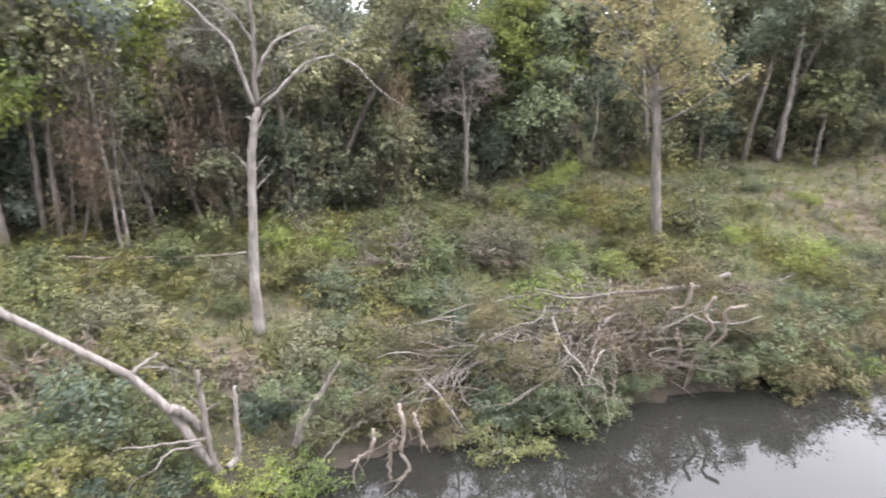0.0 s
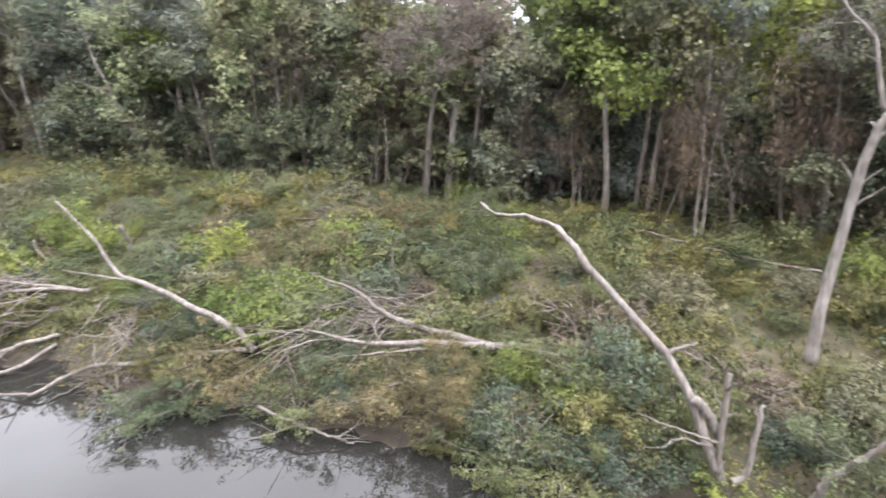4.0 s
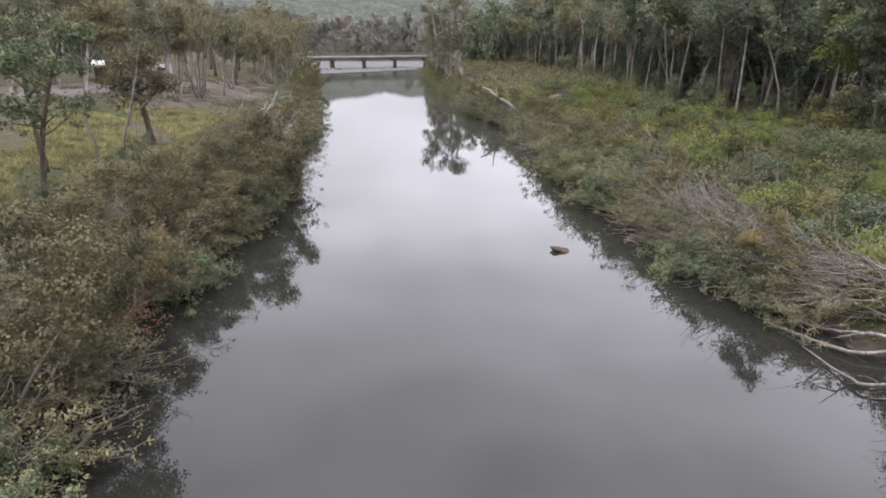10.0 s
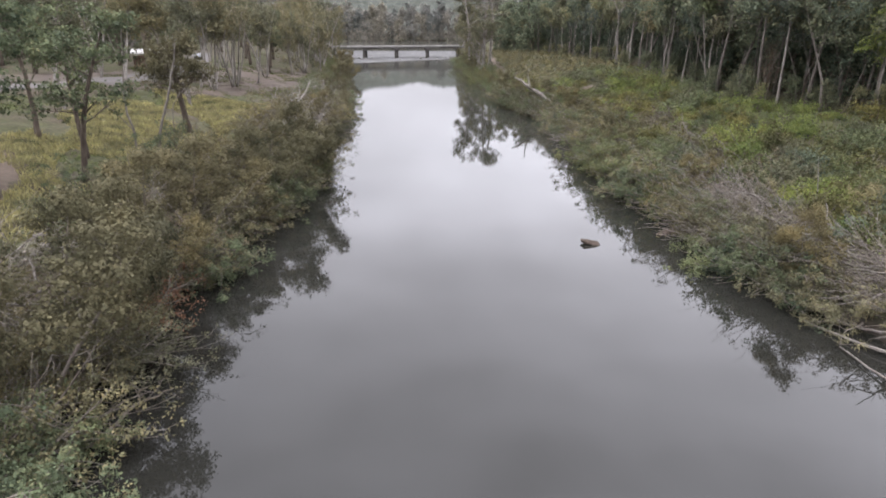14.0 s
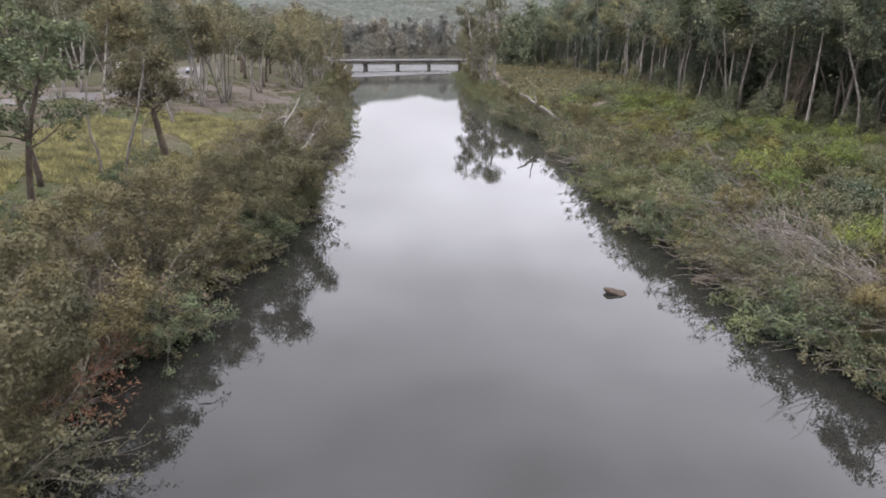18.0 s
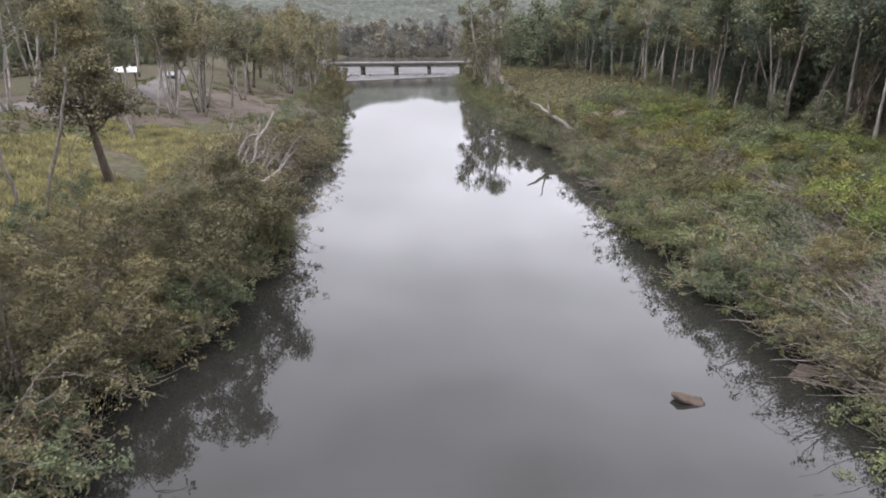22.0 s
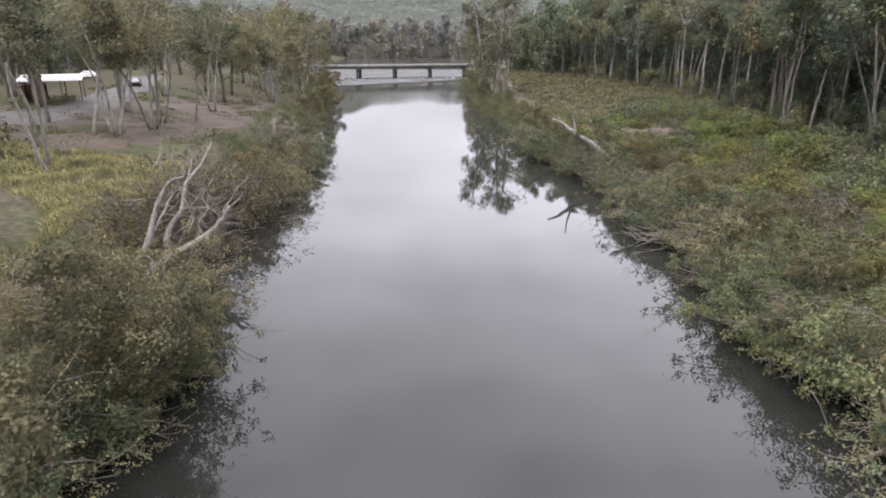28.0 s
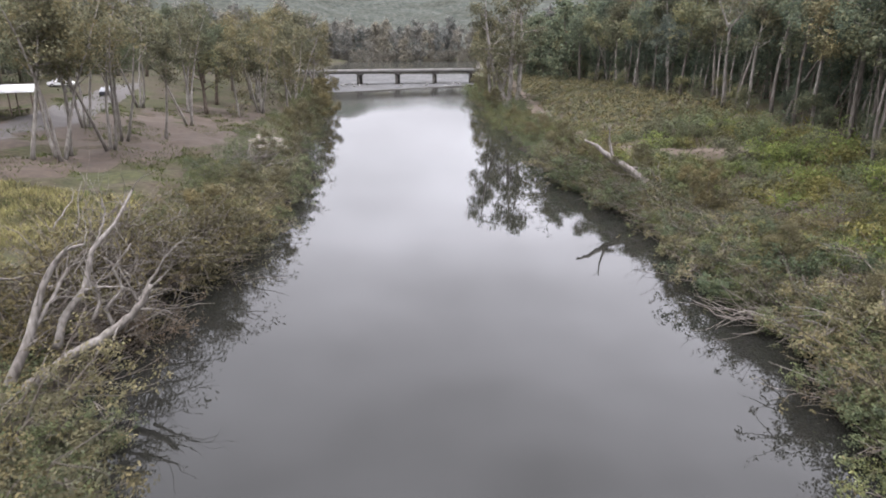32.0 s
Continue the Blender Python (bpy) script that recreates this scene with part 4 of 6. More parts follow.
def scatter(n, y0, y1, inner, outer, side=1):
    y = rng.uniform(y0, y1, n)
    s = along(RIGHT_SHORE, y) if side > 0 else along(LEFT_SHORE, y)
    edge = along(FOREST_EDGE, y) - along(RIGHT_SHORE, y) + outer if side > 0 else outer
    d = inner + (edge - inner) * rng.uniform(0, 1, n)
    x = s + side * d
    return x, y, ground_height(x, y)


def patchy(x, y, scale, cut, seed=0.0):
    v = np.sin(x * scale + seed) * np.cos(y * scale * 0.8 + seed * 2) + 0.6 * np.sin(x * scale * 2.3 + y * scale * 1.9 + seed * 3)
    return v > cut


def off_track(x, y):
    """Away from the sandy track and from the low growth before it."""
    ys, xs = (104, 110, 118, 134, 153, 168, 187, 215), (28, 21.4, 18, 15.6, 15.2, 15.2, 15.6, 17)
    clear = np.abs(x - np.interp(y, ys, xs)) > np.where((y > 103) & ((y < 119) | (y > 140)), 1.3, -1)
    return clear & ~track_front(x, y)


def mounds(x, y, per, r0, r1, leaf, tall=0.9, flat=0.4):
    """Low rounded plants: leaves over small humps on the ground."""
    n = len(x)
    r = rng.uniform(r0, r1, n)
    k = np.repeat(np.arange(n), per)
    u = rng.normal(0, 1, (n * per, 3))
    u[:, 2] = np.abs(u[:, 2])
    u /= np.linalg.norm(u, axis=1, keepdims=True)
    e = u * (r[k] * rng.uniform(0.35, 1.05, n * per))[:, None]
    e[:, 2] *= tall
    p = np.c_[x[k] + e[:, 0], y[k] + e[:, 1], 0 * y[k]]
    p[:, 2] = ground_height(p[:, 0], p[:, 1]) + e[:, 2]
    return leaves_at(p, leaf, u * 0.6, flat, 0.34)


def cover(name, label, category, mat, n, per, r0, r1, leaf, y0=-60, y1=130, inner=0.8, outer=2, cut=None, seed=0.0, scale=0.3, side=1, tall=0.9, flat=0.4):
    x, y, z = scatter(n, y0, y1, inner, outer, side)
    keep = off_track(x, y)
    if cut is not None:
        keep &= patchy(x, y, scale, cut, seed)
    tagged(new(name, mesh_of(name, [mounds(x[keep], y[keep], per, r0, r1, leaf, tall, flat)], mat)), label, category, kind="stuff")


bush_spots = []
while len(bush_spots) < 680:
    y = rng.uniform(-48, 118)
    d = rng.uniform(2.5, max(4, float(along(FOREST_EDGE, y) - along(RIGHT_SHORE, y)) - 0.5))
    x = float(along(RIGHT_SHORE, y)) + d
    if off_track(np.array(x), np.array(y)):
        bush_spots.append((x, y, (rng.uniform(0.65, 1.25) if rng.random() < 0.6 else rng.uniform(1.25, 2.1)) * (1.15 if y > 8 else 1.0)))
low_bushes = [build_shrub("bush", "rounded leafy bush among the bank growth", 1.1, 2.1, 4600, 0.09, m, bark_brown, 8, "bushes of the far bank", 0.8, slim=0.32) for m in (leaf_mid, leaf_weed, leaf_mid, leaf_weed, leaf_bright, leaf_bluish, leaf_olive)]
low_bushes += [build_shrub("bush", "half-bare grey-brown bush among the bank growth", 1.1, 1.8, 900, 0.12, leaf_dry, twig_mat, 9, "bushes of the far bank", 0.9, 3, slim=0.25)]
bush_spots = sorted((p for p in bush_spots if not kept_open(p[0], p[1])), key=lambda p: (p[1] < -30) + 2 * (p[1] > 75) + (p[0] - along(RIGHT_SHORE, p[1])) / 40)
for x, y, k in bush_spots[:290]:
    put(low_bushes, x, y, k * 0.85, tall=rng.uniform(0.75, 1.15))
REST = "rounded bushes crowding the far bank, "
for i, (tone, mat) in enumerate((("mid green", leaf_mid), ("yellow-green", leaf_weed), ("olive", leaf_olive), ("fresh green", leaf_bright), ("dark green", leaf_dark))):
    joined("bank_bushes", REST + tone, "bushes", low_bushes[:4], [(x, y, k * 0.85) for x, y, k in bush_spots[290 + i::5]], bark_brown, mat, 0.5)
cover("undergrowth", "low tangled green undergrowth covering the bank", "undergrowth", leaf_mid, 2100, 40, 0.3, 0.8, 0.12)
cover("weeds", "yellowish broad-leaved weeds in patches", "weeds", leaf_weed, 2600, 40, 0.3, 0.8, 0.12, cut=0.0)
cover("ferns", "soft blue-green ferny growth in patches", "undergrowth", leaf_bluish, 2400, 34, 0.35, 0.9, 0.13, cut=0.3, seed=2.1)
cover("herbs", "low leafy herbs knitting the bank together", "weeds", leaf_weed, 5200, 26, 0.18, 0.5, 0.105, y0=-56, y1=60)
cover("green_herbs", "soft green herbs between the bushes", "weeds", leaf_mid, 5200, 26, 0.18, 0.5, 0.105, y0=-56, y1=60, cut=-0.4, seed=3.3)
cover("bright_weeds", "bright yellow-green weed patches", "weeds", leaf_bright, 3000, 26, 0.25, 0.6, 0.11, cut=0.95, seed=4.4, scale=0.4)
cover("dead_brush", "grey-brown dead brush lying in the undergrowth", "brush", leaf_dry, 1100, 26, 0.3, 0.8, 0.2, cut=0.55, seed=5.2, tall=0.5)
x, y, z = scatter(24000, -60, 130, 3, 1)
k = patchy(x, y, 0.22, 0.8, 1.3) & off_track(x, y)
tagged(new("dry_grass", mesh_of("dry_grass", [blades(x[k], y[k], z[k], 0.6, 0.045)], grass_dry)), "tufts of straw-coloured dry grass", "grass", kind="stuff")
x, y, z = scatter(14000, -60, 225, 1.5, 1)
k = off_track(x, y)
tagged(new("bank_grass", mesh_of("bank_grass", [blades(x[k], y[k], z[k], 0.6, 0.05)], grass_green)), "long soft green grass on the far bank", "grass", kind="stuff")
cover("far_bank_cover", "rough green growth on the bank towards the bridge", "undergrowth", leaf_olive, 2000, 26, 0.5, 1.3, 0.28, 118, 245, 1, 2)
cover("far_bank_cover_dark", "dark green growth on the bank towards the bridge", "undergrowth", leaf_brown_olive, 2000, 26, 0.5, 1.3, 0.28, 118, 245, 1, 2)
for x, y, k in ((13.3, -13.5, 1.0), (14.6, -14.6, 1.0), (15.6, -17.0, 0.8), (13.6, -15.6, 1.1), (20.3, -1.0, 1.4), (19.7, -3.3, 1.3), (18.6, 1.5, 1.3), (16.6, 34.8, 1.5), (17.3, 33.2, 1.2), (15.0, 61.6, 1.2), (16.0, 59.5, 1.5)):
    put(shrubs_green, x, y, k)
for x, y, k in ((10.4, -26.2, 1.0), (9.0, -27.6, 1.1), (12.6, -23.6, 0.8), (17.6, -9.0, 0.8), (18.0, -11.5, 0.8), (-14.2, 58.4, 1.3), (-13.2, 55.2, 1.2)):
    put(shrubs_dark, x, y, k)
for x, y, k in ((16.0, -6.6, 1.0), (16.6, -5.2, 0.9), (7.9, -28.9, 1.1), (12.9, -23.0, 0.9), (15.4, 62.8, 0.9)):
    put(shrub_yellow, x, y, k)
for x, y, k in ((-15.4, 70.5, 0.8), (-15.0, 73.0, 1.0), (-19.4, 70, 1.3), (-18.6, 73, 1.8), (-17.6, 75.5, 1.9), (-16.8, 78.5, 1.8), (-15.8, 80.5, 1.7), (-16.4, 83.5, 1.3), (-19.2, 76, 1.1), (-14.6, 29.5, 1.3), (-14.9, 32.2, 1.4), (-15.0, 35.0, 1.2), (-14.6, 22.0, 1.1), (-15.0, 47, 1.1), (-14.6, 40, 1.0), (14.4, -18.6, 1.0), (14.0, -20.8, 1.1), (13.6, -22.6, 1.0), (14.6, -20.2, 1.1), (16.9, -10.2, 0.7), (18.6, 39.0, 1.0), (19.4, 35.5, 0.9), (16.4, 90.5, 1.1), (15.4, 95, 1.2), (14.6, 99, 1.2), (17.2, 66.8, 0.9)):
    put(vine_shrubs, x, y, k)
for x, y, k in ((14.2, -16.6, 0.9), (13.0, -17.6, 0.7), (13.2, -18.9, 0.5), (12.7, -20.0, 0.5), (15.6, -12.2, 0.55), (10.9, -24.4, 0.9)):
    put(shrubs_dark, x, y, k)
for x, y, k in ((49.5, -66.5, 1.35), (52.5, -64.0, 1.3), (47.0, -69.5, 1.35), (55.0, -69.0, 1.4), (50.5, -72.0, 1.4), (58.0, -75.0, 1.4), (53.5, -76.0, 1.4)):
    put(deep, x, y, k)
for x, y, k in ((33.0, -44.2, 0.9), (35.5, -46.5, 1.0), (31.0, -41.5, 0.8), (38.5, -51.5, 1.15), (37.0, -48.0, 1.0)):
    put(under, x, y, k)

# ---- fallen wood, roots and brush ----
def snag(name, label, category, path, radii, mat, limbs=(), group="", crown=0, twigs=3):
    """A bare trunk or branch, its limbs and some broken twigs."""
    base = np.array(path[0], float)
    radii = [0.78 * r for r in radii]
    ob = thing(name, label, category, group, m=pose(*base))
    main = smooth_path(np.array(path) - base, 26, 0.025)
    part("trunk", mesh_of("trunk", [tube(main, radii, 9, 0.07)], mat, True), ob)
    rows = [(main, radii)]
    for p, r in limbs:
        r = [0.8 * k for k in r]
        q = smooth_path(np.array(p) - base, 14, 0.02)
        part("limb", mesh_of("limb", [tube(q, r, 7, 0.06)], mat, True), ob)
        rows.append((q, r))
    for q, r in rows:
        for _ in range(twigs):
            i = rng.integers(len(q) // 3, len(q))
            d = q[min(i + 1, len(q) - 1)] - q[max(i - 1, 0)]
            d = d / (np.linalg.norm(d) + 1e-6)
            tw = wander(q[i], d + rng.normal(0, 0.6, 3), rng.uniform(0.5, 1.3) * (1.0 if twigs < 6 else 1.7), 6, 0.22)
            part("twig", mesh_of("twig", [tube(tw, [max(0.012, r[-1] * 0.6), 0.006], 4)], mat, True), ob)
    if crown:
        ends = [(*(q[-1] + rng.normal(0, 0.5, 3)), rng.uniform(0.9, 1.5), 0.8) for q, r in rows for _ in range(3)]
        ends += [(*(main[-1] + np.array([rng.normal(0, 1.2), rng.normal(0, 1.2), rng.uniform(0, 2.5)])), rng.uniform(0.9, 1.5), 0.8) for _ in range(6)]
        part("crown", mesh_of("crown", [lobes(ends, crown, 0.26, 0.4)], leaf_mid), ob)
    return ob


snag("white_tree", "tall bare white-barked tree with forked leafless limbs on the bank", "tree", [(24.0, -9.2, 1.7), (24.0, -9.2, 4.2), (23.9, -9.4, 7.8), (23.8, -9.6, 10.1), (23.7, -9.9, 11.4)], [0.34, 0.27, 0.22, 0.2, 0.17], bark_white, [([(23.7, -9.9, 11.3), (23.8, -9.6, 12.1), (24.0, -9.2, 13.7), (24.3, -8.5, 14.5), (24.5, -7.9, 15.2), (24.7, -7.4, 15.7)], [0.13, 0.08, 0.04]), ([(23.7, -9.9, 11.3), (23.7, -9.9, 12.6), (23.7, -10.0, 14.0), (23.7, -10.0, 15.4), (23.6, -10.2, 16.4)], [0.15, 0.1, 0.04]), ([(23.7, -9.9, 12.3), (23.5, -10.4, 13.5), (23.2, -11.3, 14.1), (22.8, -12.2, 14.4)], [0.1, 0.06, 0.03]), ([(23.7, -9.9, 11.3), (23.4, -10.7, 12.0), (23.2, -11.3, 12.6), (22.8, -12.2, 13.2), (22.4, -13.3, 13.1), (22.2, -14.0, 12.4), (21.8, -14.8, 11.6)], [0.1, 0.06, 0.025]), ([(23.2, -11.2, 12.5), (23.3, -11.0, 13.4), (23.0, -11.7, 13.8)], [0.05, 0.02]), ([(23.7, -10.0, 13.7), (23.9, -9.5, 14.6), (24.1, -8.9, 15.2)], [0.06, 0.03]), ([(24.0, -9.2, 13.7), (24.1, -9.0, 14.4), (23.9, -9.5, 15.1)], [0.05, 0.02]), ([(23.2, -11.4, 12.6), (22.9, -11.9, 13.0), (22.9, -12.1, 13.6)], [0.04, 0.02])], twigs=8)
snag("leaning_dead_tree", "long pale dead trunk leaning out over the bank growth", "dead tree", [(17.2, -4.9, 0.7), (17.5, -4.3, 2.1), (17.8, -3.8, 3.3), (18.0, -2.9, 4.7), (18.3, -1.1, 6.5), (18.6, 0.0, 7.7), (18.9, 0.5, 8.2), (19.2, 1.2, 8.3), (19.4, 1.6, 8.4), (19.7, 2.6, 8.3), (20.0, 3.1, 8.6)], [0.23, 0.18, 0.15, 0.13, 0.1, 0.08, 0.05], dead_wood, [([(17.2, -4.7, 1.2), (17.4, -4.7, 2.6), (17.6, -4.7, 4.4)], [0.15, 0.12, 0.1]), ([(17.2, -5.1, 1.0), (17.3, -5.5, 1.3), (17.3, -5.6, 2.8), (17.4, -5.7, 3.6)], [0.15, 0.12, 0.05]), ([(18.0, -2.9, 4.7), (18.4, -3.4, 4.7), (18.8, -4.0, 4.7)], [0.1, 0.05]), ([(17.5, -3.8, 3.5), (17.6, -4.2, 3.1), (17.6, -4.6, 2.4)], [0.2, 0.17]), ([(17.2, -4.6, 2.3), (17.0, -3.8, 2.6), (16.8, -2.8, 3.0), (16.6, -2.1, 3.4)], [0.06, 0.02]), ([(17.2, -4.4, 2.1), (16.9, -3.5, 2.5), (16.6, -2.9, 2.3)], [0.05, 0.02])])
snag("tree_stump", "short leaning grey stump at the water's edge", "stump", [(17.4, -7.5, 0.5), (17.3, -7.8, 1.5), (17.0, -8.4, 2.5), (16.7, -9.0, 3.6)], [0.19, 0.17, 0.13, 0.03], dead_wood)
snag("tree_stump", "broken grey stump standing in the weeds", "stump", [(29.4, 24.7, 1.8), (29.4, 24.8, 2.8), (29.1, 25.0, 3.9)], [0.2, 0.18, 0.14], bark_grey)
snag("fallen_tree", "pale forked fallen trunk lying along the bank", "fallen tree", [(23.3, 0.5, 1.5), (23.1, 1.7, 1.8), (22.4, 2.9, 2.1), (22.2, 4.7, 2.5), (22.3, 6.7, 2.9), (22.6, 7.9, 3.3), (22.9, 8.8, 3.8), (23.2, 10.6, 4.2)], [0.3, 0.26, 0.2, 0.15, 0.1, 0.05], dead_wood, [([(22.2, 2.8, 2.2), (22.1, 4.1, 2.2), (21.8, 5.5, 2.3), (21.6, 7.6, 2.1), (21.4, 8.9, 2.3), (21.5, 10.5, 2.5)], [0.2, 0.14, 0.05]), ([(22.2, 4.1, 2.2), (21.5, 5.8, 2.1), (21.1, 7.6, 1.9), (20.4, 8.7, 2.0)], [0.1, 0.03]), ([(22.6, 5.9, 2.5), (22.7, 7.6, 2.4), (22.8, 9.3, 2.6)], [0.07, 0.03])])
snag("leaning_dead_tree", "curved bare trunk arching over the bank growth", "dead tree", [(21.3, 12.8, 1.4), (21.6, 14.0, 2.3), (21.9, 15.6, 2.7), (22.1, 17.7, 3.5), (22.4, 19.5, 3.8), (22.7, 20.4, 4.3), (22.9, 21.2, 5.3), (23.2, 22.1, 5.9), (23.5, 23.4, 6.8)], [0.22, 0.18, 0.14, 0.1, 0.05], dead_wood, [([(22.3, 19.4, 3.7), (22.5, 21.1, 3.7), (22.6, 22.9, 3.8)], [0.06, 0.02])])
snag("drift_log", "long grey drift log reaching into the water", "log", [(21.2, 12.8, 1.5), (20.9, 15.2, 1.2), (20.1, 17.6, 0.9), (20.2, 19.8, 0.5), (19.0, 20.6, 0.4), (18.1, 20.8, 0.3), (17.9, 21.8, 0.2), (17.8, 24.4, 0.1)], [0.16, 0.13, 0.09, 0.04], dead_wood, [([(20.2, 17.6, 0.9), (19.8, 19.5, 0.2), (18.1, 20.1, 0.1)], [0.08, 0.03])], group="drift logs")
snag("drift_log", "pale forked drift log at the sandy edge", "log", [(22.1, 23.3, 0.7), (20.9, 24.3, 0.7), (19.9, 25.6, 0.3), (18.8, 27.1, 0.2)], [0.13, 0.1, 0.04], dead_wood, [([(21.7, 23.2, 0.4), (19.9, 23.3, 0.3), (18.9, 24.3, 0.2), (17.6, 27.1, 0.1)], [0.12, 0.1, 0.05]), ([(20.7, 24.6, 0.6), (19.8, 25.0, 0.2)], [0.07, 0.04])], group="drift logs")
snag("fallen_branch", "pale fallen branch over the brush", "fallen branch", [(23.8, 22.8, 2.3), (23.3, 25.0, 2.4), (22.2, 27.7, 2.2), (21.2, 30.2, 1.6), (19.9, 31.4, 1.1), (19.1, 32.5, 0.6)], [0.14, 0.09, 0.03], dead_wood, [([(23.7, 23.6, 2.4), (23.1, 26.6, 2.7), (23.0, 28.7, 2.8), (23.3, 32.4, 2.6)], [0.1, 0.04]), ([(20.1, 31.7, 0.9), (20.0, 29.2, 0.8), (20.0, 27.7, 0.8)], [0.07, 0.02])], group="fallen branches")
snag("fallen_branch", "thin bare branch trailing into the water", "fallen branch", [(18.3, 11.1, 0.8), (17.8, 9.3, 0.6), (17.7, 7.8, 0.3), (17.8, 7.2, 0.1)], [0.08, 0.04], dead_wood, [([(18.1, 9.2, 0.5), (17.5, 10.2, 0.3), (17.0, 11.0, 0.2)], [0.05, 0.02]), ([(17.9, 7.9, 0.2), (18.3, 7.5, 0.3), (18.8, 7.1, 0.7)], [0.05, 0.02])], group="fallen branches")
snag("bent_branch", "pale arched branch over the shrubs", "fallen branch", [(19.0, 6.7, 1.2), (19.5, 6.4, 1.5), (20.0, 5.8, 1.5), (19.8, 5.1, 1.5)], [0.07, 0.09, 0.07], dead_wood, group="fallen branches")
snag("fallen_branch", "long bleached branch of the fallen brush at the bank", "fallen branch", [(13.6, -29.1, 2.9), (14.3, -25.7, 2.8), (15.1, -23.2, 3.0), (16.1, -21.3, 3.0), (17.5, -19.9, 3.0), (18.4, -18.0, 2.9), (18.3, -15.3, 3.2), (18.2, -13.4, 3.1)], [0.14, 0.1, 0.05, 0.02], dead_wood, group="bleached brush branches")
snag("fallen_branch", "long bleached branch of the fallen brush at the bank", "fallen branch", [(13.9, -27.0, 2.7), (14.8, -24.2, 2.8), (15.5, -22.2, 2.7), (15.7, -19.7, 2.6), (15.4, -18.8, 2.2)], [0.13, 0.08, 0.03], dead_wood, group="bleached brush branches")
snag("fallen_branch", "long bleached branch of the fallen brush at the bank", "fallen branch", [(15.9, -19.9, 2.8), (16.9, -18.5, 2.5), (17.1, -16.4, 2.5), (16.9, -15.0, 2.2), (17.4, -13.4, 2.3), (17.6, -11.6, 2.1)], [0.1, 0.06, 0.02], dead_wood, group="bleached brush branches")
snag("fallen_branch", "long bleached branch of the fallen brush at the bank", "fallen branch", [(16.1, -15.2, 1.8), (16.1, -13.5, 1.8), (16.2, -11.9, 1.7), (16.4, -10.1, 1.2), (16.5, -9.2, 1.0)], [0.09, 0.06, 0.02], dead_wood, group="bleached brush branches")
snag("fallen_branch", "long bleached branch of the fallen brush at the bank", "fallen branch", [(13.3, -20.8, 2.4), (14.0, -19.5, 2.3), (15.0, -18.7, 2.2), (16.4, -17.7, 2.3)], [0.1, 0.05], dead_wood, group="bleached brush branches")
snag("fallen_branch", "long bleached branch of the fallen brush at the bank", "fallen branch", [(15.5, -12.7, 1.5), (16.2, -11.4, 1.3), (16.7, -10.0, 1.1), (16.6, -8.6, 0.6), (16.4, -7.8, 0.1)], [0.08, 0.03], dead_wood, group="bleached brush branches")
snag("fallen_branch", "long bleached branch of the fallen brush at the bank", "fallen branch", [(13.2, -20.1, 1.9), (13.7, -18.9, 1.3), (13.8, -17.7, 0.7), (13.6, -16.5, 0.2)], [0.07, 0.03], dead_wood, group="bleached brush branches")
snag("fallen_branch", "long bleached branch of the fallen brush at the bank", "fallen branch", [(13.3, -12.9, 0.2), (12.9, -13.7, 0.1), (12.4, -14.1, 0.1)], [0.05, 0.03], dead_wood, group="bleached brush branches")
snag("hanging_root", "pale crooked root hanging down the bank to the river", "root", [(11.7, -22.0, 4.7), (11.8, -22.0, 3.8), (12.4, -21.7, 3.2), (12.4, -21.6, 1.7), (12.9, -21.4, 0.6), (13.5, -21.1, -0.3)], [0.1, 0.09, 0.07, 0.03], root_wood, group="hanging roots")
snag("hanging_root", "pale crooked root hanging down the bank to the river", "root", [(10.9, -22.5, 4.3), (11.1, -22.3, 3.5), (10.9, -22.5, 2.9), (11.3, -22.2, 1.4), (11.5, -22.1, 0.1), (11.5, -22.1, -0.4)], [0.1, 0.09, 0.07, 0.03], root_wood, group="hanging roots")
snag("hanging_root", "pale crooked root hanging down the bank to the river", "root", [(9.9, -23.0, 4.1), (10.5, -22.7, 3.7), (10.5, -22.7, 2.6), (11.1, -22.4, 1.7), (11.4, -22.2, 0.3)], [0.1, 0.09, 0.07, 0.03], root_wood, group="hanging roots")
snag("hanging_root", "pale crooked root hanging down the bank to the river", "root", [(12.0, -21.8, 2.7), (11.8, -21.9, 1.8), (12.0, -21.9, 0.2)], [0.1, 0.09, 0.07, 0.03], root_wood, group="hanging roots")
snag("hanging_root", "pale crooked root hanging down the bank to the river", "root", [(14.1, -9.6, 3.0), (14.0, -9.7, 2.0), (14.1, -9.6, 1.3), (13.9, -9.8, 0.7), (14.2, -9.5, 0.1)], [0.09, 0.08, 0.05], root_wood, group="hanging roots")
snag("hanging_root", "pale crooked root hanging down the bank to the river", "root", [(14.2, -9.5, 1.7), (14.3, -9.3, 1.3), (14.3, -9.3, 0.2)], [0.09, 0.08, 0.05], root_wood, group="hanging roots")
snag("hanging_root", "pale crooked root hanging down the bank to the river", "root", [(13.9, -10.0, 2.6), (13.7, -10.2, 1.5)], [0.09, 0.08, 0.05], root_wood, group="hanging roots")
snag("hanging_root", "pale crooked root hanging down the bank to the river", "root", [(14.6, -8.9, 2.1), (14.6, -8.8, 1.4), (15.0, -8.3, 1.0)], [0.09, 0.08, 0.05], root_wood, group="hanging roots")
snag("fallen_pole", "thin dark fallen pole across the bank", "log", [(23.6, 0.7, 2.3), (21.6, -2.0, 2.4), (20.3, -4.5, 2.1), (19.3, -6.8, 1.6)], [0.05, 0.06, 0.04], bark_brown)
